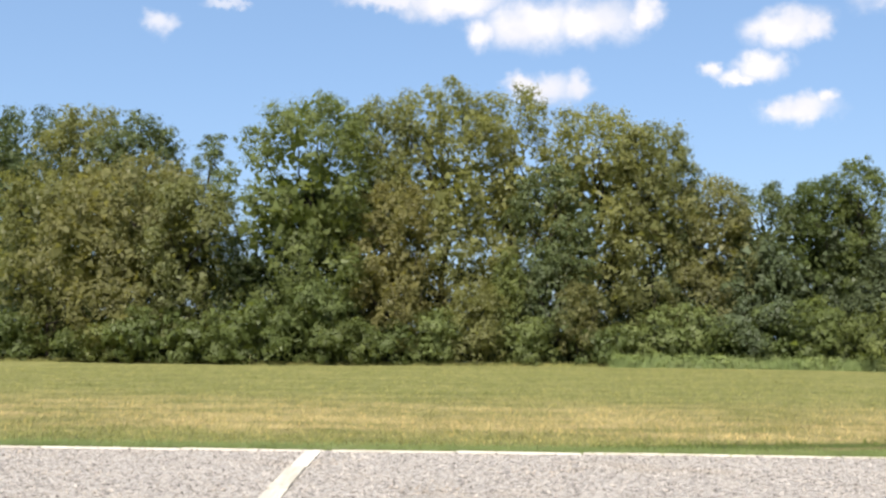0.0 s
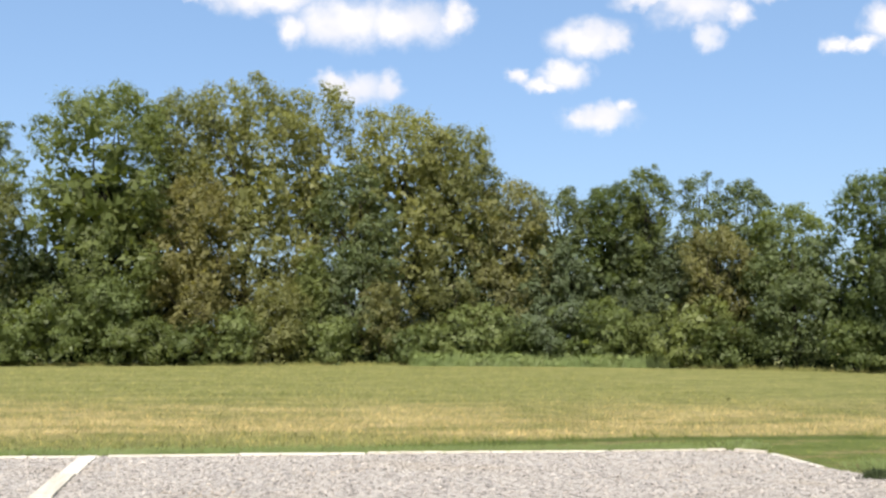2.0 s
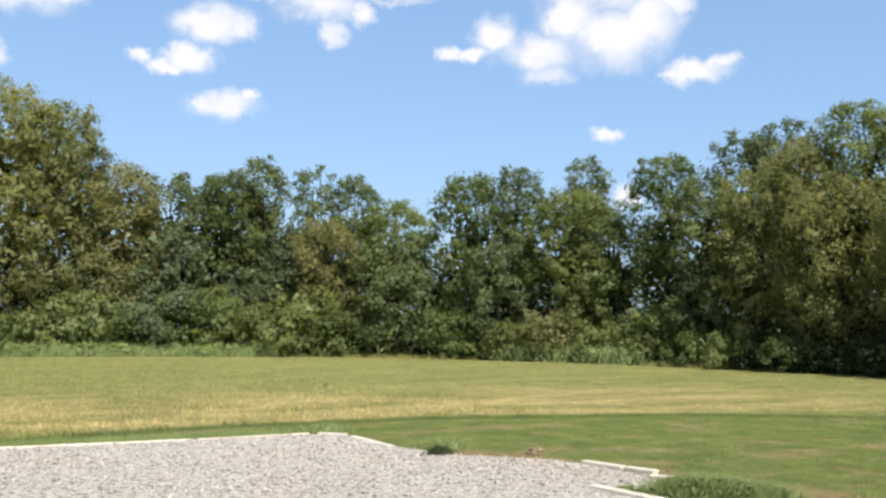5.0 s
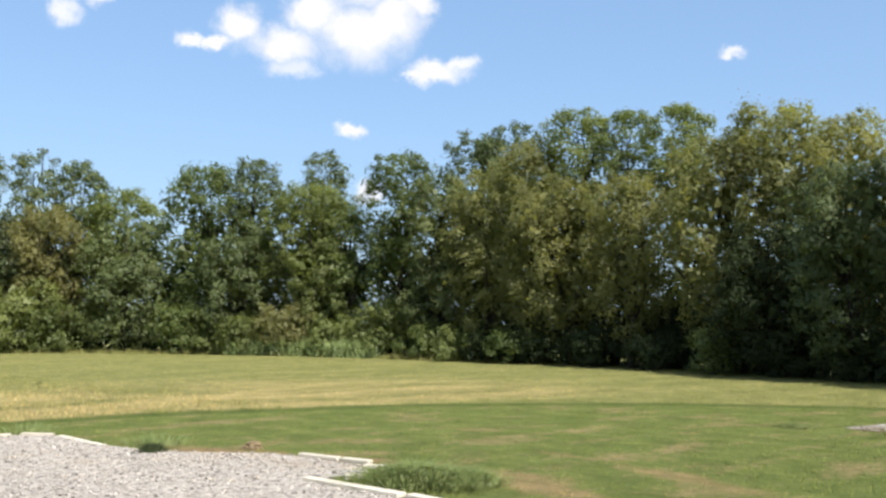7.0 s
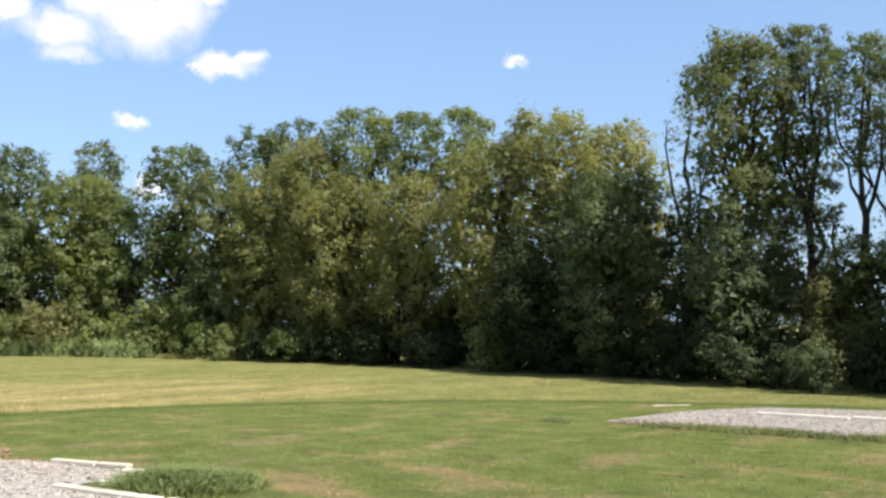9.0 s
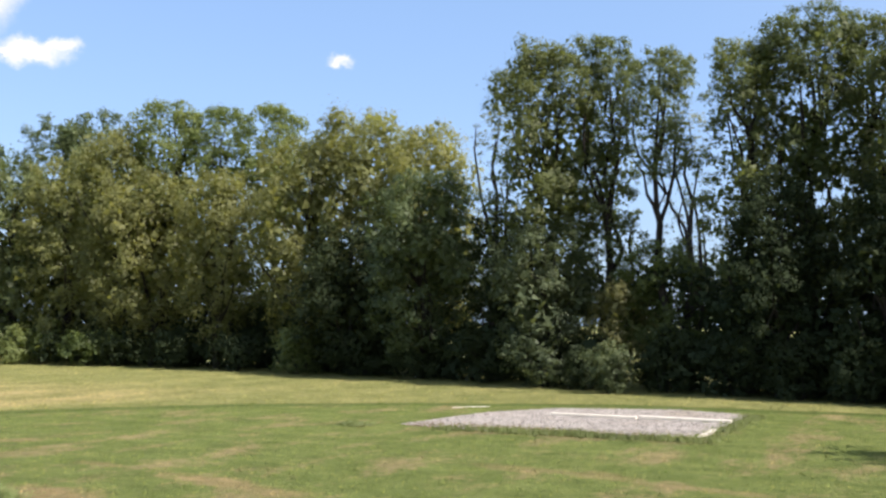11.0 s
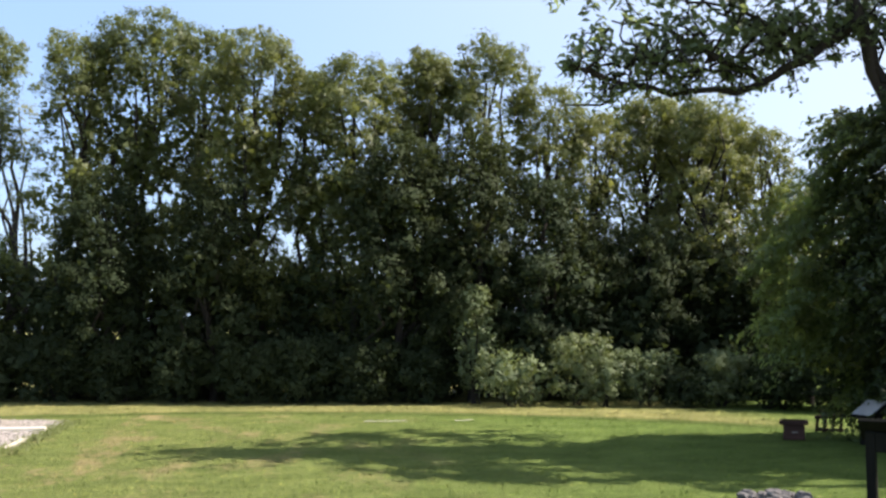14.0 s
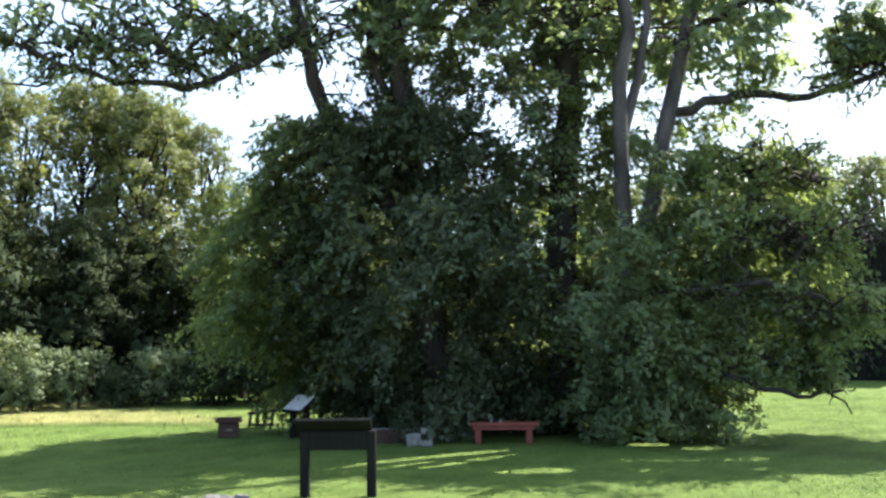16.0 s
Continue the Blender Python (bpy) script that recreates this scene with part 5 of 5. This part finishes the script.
def sprays(start, end, count, reach, lift, leaves_each=46, low=0.0):
    """Thin twigs off a limb, each forked and carrying drooping sprays of leaves on its outer part."""
    for _ in range(count):
        s = rng.uniform(low, 1)
        a = spot(*start) + (spot(*end) - spot(*start)) * s
        side = spot(rng.normal(0, 1), rng.normal(0, 0.8), rng.normal(lift, 0.6))
        b = a + unit(side) * reach * rng.uniform(0.5, 1.25)
        line = bent(rng, a, b, 5, 0.10, 0.06)
        twig_tubes.append(tube(line, np.linspace(0.032, 0.011, 5), 4))
        for _ in range(4):
            m = line[int(rng.integers(2, 5))]
            e = m + unit(rng.normal(0, 1, 3) + np.array((0, 0, -0.2))) * reach * rng.uniform(0.25, 0.55)
            twig_tubes.append(tube(bent(rng, m, e, 4, 0.08), np.linspace(0.014, 0.007, 4), 3))
            n = leaves_each // 4
            d = unit(rng.normal(0, 1, (n, 3)) + np.array((0, 0, 0.15)))
            p = e + d * rng.uniform(0.04, 0.24, (n, 1)) * np.array((1, 1, 0.7))
            p[: n // 3] = m + (e - m) * rng.uniform(0.2, 1.0, (n // 3, 1)) + rng.normal(0, 0.07, (n // 3, 3))
            p[:, 2] -= 0.5 * (np.hypot(*(p - e)[:, :2].T)) ** 1.3
            pos.append(p), nrm.append(unit(d * 0.5 + rng.normal(0, 0.3, (n, 3)) + np.array((0, 0, 0.8))))


sprays((-5.16, -0.71, 6.55), (-8.68, -2.83, 6.25), 40, 0.95, 0.4, 50)
sprays((-4.78, -0.47, 7.98), (-8.37, -2.69, 7.93), 40, 1.0, 0.2, 50)
sprays((-5.34, -0.88, 6.72), (-7.09, -2.53, 7.29), 14, 0.8, 0.2, 50)
sprays((-5.88, -1.29, 6.28), (-8.52, -2.76, 6.18), 24, 0.6, -0.6, 50)
sprays((-3.5, 0.2, 8.8), (-6.41, -1.11, 9.11), 30, 1.2, 0.0)
sprays((-3.2, 0.0, 6.6), (-3.2, 0.2, 9.5), 40, 1.2, 0.0)
sprays((-4.3, -0.3, 6.2), (-4.0, 0.2, 8.6), 22, 1.0, 0.1)
sprays((-2.0, -0.5, 7.0), (0.6, -0.8, 9.4), 44, 1.2, 0.0)
sprays((0.3, 0.6, 6.6), (0.2, 0.7, 9.5), 44, 1.1, 0.0)
sprays((2.2, -0.3, 6.8), (2.6, 0.0, 9.5), 44, 1.1, -0.1)
sprays((3.0, -0.6, 7.5), (5.0, -0.9, 8.2), 26, 0.8, 0.3)
sprays((4.6, -0.9, 6.1), (6.6, -1.0, 6.8), 70, 0.9, 0.3)
sprays((3.6, -0.8, 5.8), (5.2, -0.9, 6.1), 5, 0.4, -0.3)
sprays((4.0, -0.6, 9.0), (7.0, -0.6, 9.8), 30, 1.1, 0.0)
sprays((1.2, -1.2, 1.7), (4.0, -1.8, 1.1), 50, 0.6, 0.1, 110, 0.3)
sprays((1.2, -1.0, 2.4), (4.6, -1.6, 2.0), 70, 0.7, 0.2, 120, 0.3)
sprays((2.0, -0.8, 3.4), (4.6, -1.4, 3.3), 60, 0.9, 0.2, 120, 0.2)
sprays((2.0, -0.5, 4.6), (4.3, -0.8, 4.3), 50, 0.8, 0.2, 120, 0.2)
sprays((-3.0, -0.5, 4.0), (-5.52, 1.01, 2.59), 60, 0.9, 0.2, 120, 0.3)
boughs(4.95, -0.9, 6.75, 0.6, 0.5, 0.5, 18, 0.33, 200)
boughs(5.9, -1.0, 7.0, 0.6, 0.5, 0.6, 16, 0.36, 200)
boughs(-4.2, 1.0, 10.0, 2.6, 2.7, 0.9, 80, 0.5, 170)      # top of the crown
boughs(-2.2, -1.0, 9.8, 1.6, 1.3, 0.7, 30, 0.45, 170)
boughs(1.4, 1.7, 7.9, 2.8, 1.2, 1.3, 30, 0.45, 170)
boughs(8.4, 0.6, 7.0, 1.7, 2.2, 1.0, 90, 0.45, 170)      # far end of the level limb
boughs(-2.5, -0.8, 4.7, 0.9, 0.4, 1.1, 16, 0.45, 330)
boughs(1.2, -1.0, 2.6, 0.6, 0.3, 1.3, 14, 0.42, 330)
part("twig_tangle", mesh_of("twig_tangle", *joined(twig_tubes), bark, True), big, "thin dark twigs among the leaves")
pos, nrm = np.concatenate(pos), np.concatenate(nrm)
# leaves cut out so sun lights these lawn patches (side, away, half sizes, turn)
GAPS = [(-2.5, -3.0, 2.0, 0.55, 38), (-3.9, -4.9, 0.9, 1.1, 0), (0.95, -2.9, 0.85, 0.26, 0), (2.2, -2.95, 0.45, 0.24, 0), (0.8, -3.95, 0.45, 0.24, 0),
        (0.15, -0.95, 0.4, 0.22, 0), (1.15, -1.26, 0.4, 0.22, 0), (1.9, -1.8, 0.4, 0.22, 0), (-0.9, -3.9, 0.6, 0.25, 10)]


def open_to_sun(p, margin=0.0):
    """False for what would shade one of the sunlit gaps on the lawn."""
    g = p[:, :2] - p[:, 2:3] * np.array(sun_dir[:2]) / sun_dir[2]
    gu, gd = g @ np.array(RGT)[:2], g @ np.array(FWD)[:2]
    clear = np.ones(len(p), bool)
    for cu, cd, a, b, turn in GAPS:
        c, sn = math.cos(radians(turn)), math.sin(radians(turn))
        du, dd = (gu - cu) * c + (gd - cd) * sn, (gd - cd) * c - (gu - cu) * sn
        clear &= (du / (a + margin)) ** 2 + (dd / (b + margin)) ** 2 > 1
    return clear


u0 = pos @ np.array(RGT)
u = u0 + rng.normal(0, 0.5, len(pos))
# leaves here take the darker colour, painting the tree's own shade
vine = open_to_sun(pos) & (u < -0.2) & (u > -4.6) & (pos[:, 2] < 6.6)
over = 15.6 / (16.8 + pos @ np.array(FWD))                  # the outer side, cut to its outline
side, high = u0 * over, 2.1 + (pos[:, 2] - 2.1) * over
reach = np.select([high < 0.55, high < 0.8, high < 1.5, high < 2.5], [3.0, 3.3, 4.25, 4.95], 4.6) + rng.normal(0, 0.12, len(pos))
near = (side < reach) & ((high > 0.8) | (side < 3.0) | (side > 3.75)) | (pos[:, 2] > 5.5)
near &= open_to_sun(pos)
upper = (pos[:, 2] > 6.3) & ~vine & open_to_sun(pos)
LEAVES_OF = {"crown": (~vine & near & ~upper, LEAF["big"], 0.115, "light-green drooping leaf sprays, lightened for the sunlit side"),
             "canopy": (upper, LEAF["canopy"], 0.165, "airy upper leaf sprays, greyed and lightened for backlit haze"),
             "vine": (vine, LEAF["vine"], 0.115, "hanging vine leaves, darkened for the tree's shaded side")}
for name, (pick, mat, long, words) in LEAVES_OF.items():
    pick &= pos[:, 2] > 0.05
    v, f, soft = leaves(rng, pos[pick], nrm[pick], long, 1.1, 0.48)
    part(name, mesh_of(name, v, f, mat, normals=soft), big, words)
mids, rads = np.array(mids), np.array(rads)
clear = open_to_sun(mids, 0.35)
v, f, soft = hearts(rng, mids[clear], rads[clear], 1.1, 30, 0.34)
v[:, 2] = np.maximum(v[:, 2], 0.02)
# inner leaves use the darkened vine colour, so depth shade is painted in
part("inner_crown", mesh_of("inner_crown", v, f, LEAF["vine"], normals=soft), big, "inner foliage, shade put in by the darkened vine colour")

# ---- things on the lawn ----
def thing(name, x, y, az, label, category, group=""):
    ob = new(name)
    ob.matrix_basis = pose(x, y, 0, 0, 0, az)
    return tagged(ob, label, category, group)


# low interpretive sign with two posts, seen from behind
sign = thing("information_sign", 12.89, -8.20, -131.0, "low wayside sign on two dark square wooden posts", "sign")
for sx in (-0.395, 0.395):
    part("post", boxes("post", post_mat, ((0.11, 0.11, 0.80), pose(sx, 0, 0.38))), sign)
part("panel", boxes("panel", post_mat, ((0.90, 0.40, 0.045), pose(-0.05, 0.0, 0.80, -38))), sign, "slanted dark panel seen from behind")
part("rail", boxes("rail", post_mat, ((0.68, 0.05, 0.22), pose(0, -0.02, 0.66))), sign)
part("face_plate", boxes("face_plate", panel_mat, ((0.80, 0.32, 0.008), pose(-0.05, 0.0, 0.80, -38) @ pose(0, 0, 0.027))), sign, "grey printed panel")

# second sign farther off, its face towards the viewer
sign2 = thing("information_sign", 18.05, -11.0, -172.0, "small wayside sign with pale slanted face on dark posts", "sign")
for sx in (-0.17, 0.17):
    part("post", boxes("post", post_mat, ((0.10, 0.10, 0.56), pose(sx, 0.0, 0.27))), sign2)
part("panel", boxes("panel", post_mat, ((0.50, 0.46, 0.05), pose(0, 0, 0.60, 33))), sign2)
part("face_plate", boxes("face_plate", panel_mat, ((0.45, 0.41, 0.008), pose(0, 0, 0.60, 33) @ pose(0, 0, 0.031))), sign2, "pale grey reflective panel")

# red bench
bench = thing("bench", 15.08, -13.05, -134.0, "low faded red wooden bench in the shade of the tree", "bench")
for sy in (-0.12, 0.0, 0.12):
    part("seat_plank", boxes("seat_plank", red_mat, ((1.16, 0.11, 0.045), pose(0, sy, 0.325))), bench)
part("apron", boxes("apron", red_mat, ((1.02, 0.03, 0.07), pose(0, -0.14, 0.27))), bench)
for sx in (-0.42, 0.42):
    part("leg", boxes("leg", red_mat, ((0.11, 0.30, 0.30), pose(sx, 0, 0.15))), bench)
for k, (sx, h) in enumerate(((-0.2, 0.06), (-0.05, 0.05))):
    bm = bmesh.new()
    bmesh.ops.create_cone(bm, cap_ends=True, segments=10, radius1=0.022, radius2=0.016, depth=h)
    me = bpy.data.meshes.new("cup")
    bm.to_mesh(me)
    bm.free()
    me.materials.append(concrete_mat)
    cup = new("cup", me)
    cup.matrix_basis = pose(15.08, -13.05, 0, 0, 0, -134.0) @ pose(sx, -0.05, 0.3475 + h / 2)
    tagged(cup, "small pale cup standing on the red bench", "cup")

# square timber stool or planter
stool = thing("planter_box", 19.2, -10.25, -118.0, "squat dark reddish timber planter box on the lawn", "planter")
part("rim", boxes("rim", crate_mat, ((0.46, 0.05, 0.06), pose(0, -0.2, 0.30)), ((0.46, 0.05, 0.06), pose(0, 0.2, 0.30)), ((0.05, 0.46, 0.06), pose(-0.21, 0, 0.301)), ((0.05, 0.46, 0.06), pose(0.21, 0, 0.301))), stool)
for sy in (-0.16, 0.16):
    part("side_board", boxes("side_board", crate_mat, ((0.36, 0.035, 0.27), pose(0, sy, 0.14))), stool)
for sx in (-0.16, 0.16):
    part("side_board", boxes("side_board", crate_mat, ((0.035, 0.285, 0.27), pose(sx, 0, 0.14))), stool)
part("soil", boxes("soil", soil_mat, ((0.28, 0.28, 0.04), pose(0, 0, 0.24))), stool)
part("tag", boxes("tag", concrete_mat, ((0.10, 0.006, 0.025), pose(0.01, -0.18, 0.14))), stool, "small white tag")

# slatted crate with twigs
crate = thing("slatted_crate", 20.1, -11.45, -120.0, "dark slatted wooden crate leaning, with twigs on it", "crate")
for sx in (-0.21, -0.07, 0.07, 0.21):
    part("slat", boxes("slat", crate_mat, ((0.055, 0.03, 0.28), pose(sx, 0, 0.15, 0, 8))), crate)
part("top_rail", boxes("top_rail", crate_mat, ((0.54, 0.16, 0.055), pose(0.02, 0.0, 0.30, 0, -5))), crate)
part("bottom_rail", boxes("bottom_rail", crate_mat, ((0.50, 0.045, 0.05), pose(0, 0.03, 0.05))), crate)
rngc = np.random.default_rng(3)
twig = joined([tube(bent(rngc, (x0, 0, 0.30), (x0 + dx, rngc.normal(0, .05), 0.30 + dz), 5, 0.1), np.linspace(0.014, 0.005, 5), 5) for x0, dx, dz in ((-0.2, 0.1, 0.12), (0.0, 0.25, 0.16), (0.1, -0.25, 0.1), (0.2, 0.55, 0.08), (0.22, 0.5, -0.12))])
part("twig_bundle", mesh_of("twig_bundle", *twig, bark, True), crate, "bare grey twigs")

# broken concrete blocks and a long rail
block = thing("concrete_block", 15.8, -11.85, -126.0, "pale broken concrete block on the shaded lawn", "block")
part("slab", boxes("slab", concrete_mat, ((0.24, 0.20, 0.20), pose(-0.10, 0, 0.10, 0, -6))), block)
part("slab", boxes("slab", concrete_mat, ((0.19, 0.20, 0.10), pose(0.11, 0.0, 0.05))), block)
part("slab", boxes("slab", concrete_mat, ((0.20, 0.20, 0.09), pose(0.11, 0.0, 0.24, 0, 5))), block)
part("slab", boxes("slab", concrete_mat, ((0.06, 0.20, 0.11), pose(0.17, 0.0, 0.149))), block)
plank = thing("plank", 16.55, -11.55, -128.0, "long dark weathered plank standing on edge against the concrete block", "plank")
part("board", boxes("board", crate_mat, ((1.45, 0.05, 0.22), pose(0, 0, 0.11, 0, 1.5))), plank)
part("cap", boxes("cap", wood("pale_timber", (0.10, 0.088, 0.072), (0.22, 0.195, 0.165)), ((1.47, 0.12, 0.025), pose(0, 0, 0.236, 0, 1.5))), plank, "lighter upper edge")
part("stake", boxes("stake", crate_mat, ((0.05, 0.05, 0.24), pose(-0.5, 0.055, 0.11))), plank)
part("stake", boxes("stake", crate_mat, ((0.05, 0.05, 0.24), pose(0.5, 0.055, 0.11))), plank)

# dark shed at the far side of the lawn
shed = thing("shed", 16.6, -32.0, -152.0, "dark weathered board shed beyond the lawn", "shed")
part("wall", boxes("wall", post_mat, ((5.0, 0.16, 4.4), pose(-1.9, 0, 2.2)), ((0.16, 3.8, 4.4), pose(-4.32, 2.0, 2.2)), ((0.16, 3.8, 4.4), pose(0.52, 2.0, 2.2)), ((5.0, 0.16, 4.4), pose(-1.9, 4.0, 2.2))), shed)
part("roof", boxes("roof", post_mat, ((5.4, 4.8, 0.12), pose(-1.9, 2.0, 4.5, 2))), shed)
for k in range(18):
    part("board", boxes("board", post_mat, ((0.24, 0.03, 4.3), pose(-4.25 + k * 0.277, -0.098, 2.17))), shed)
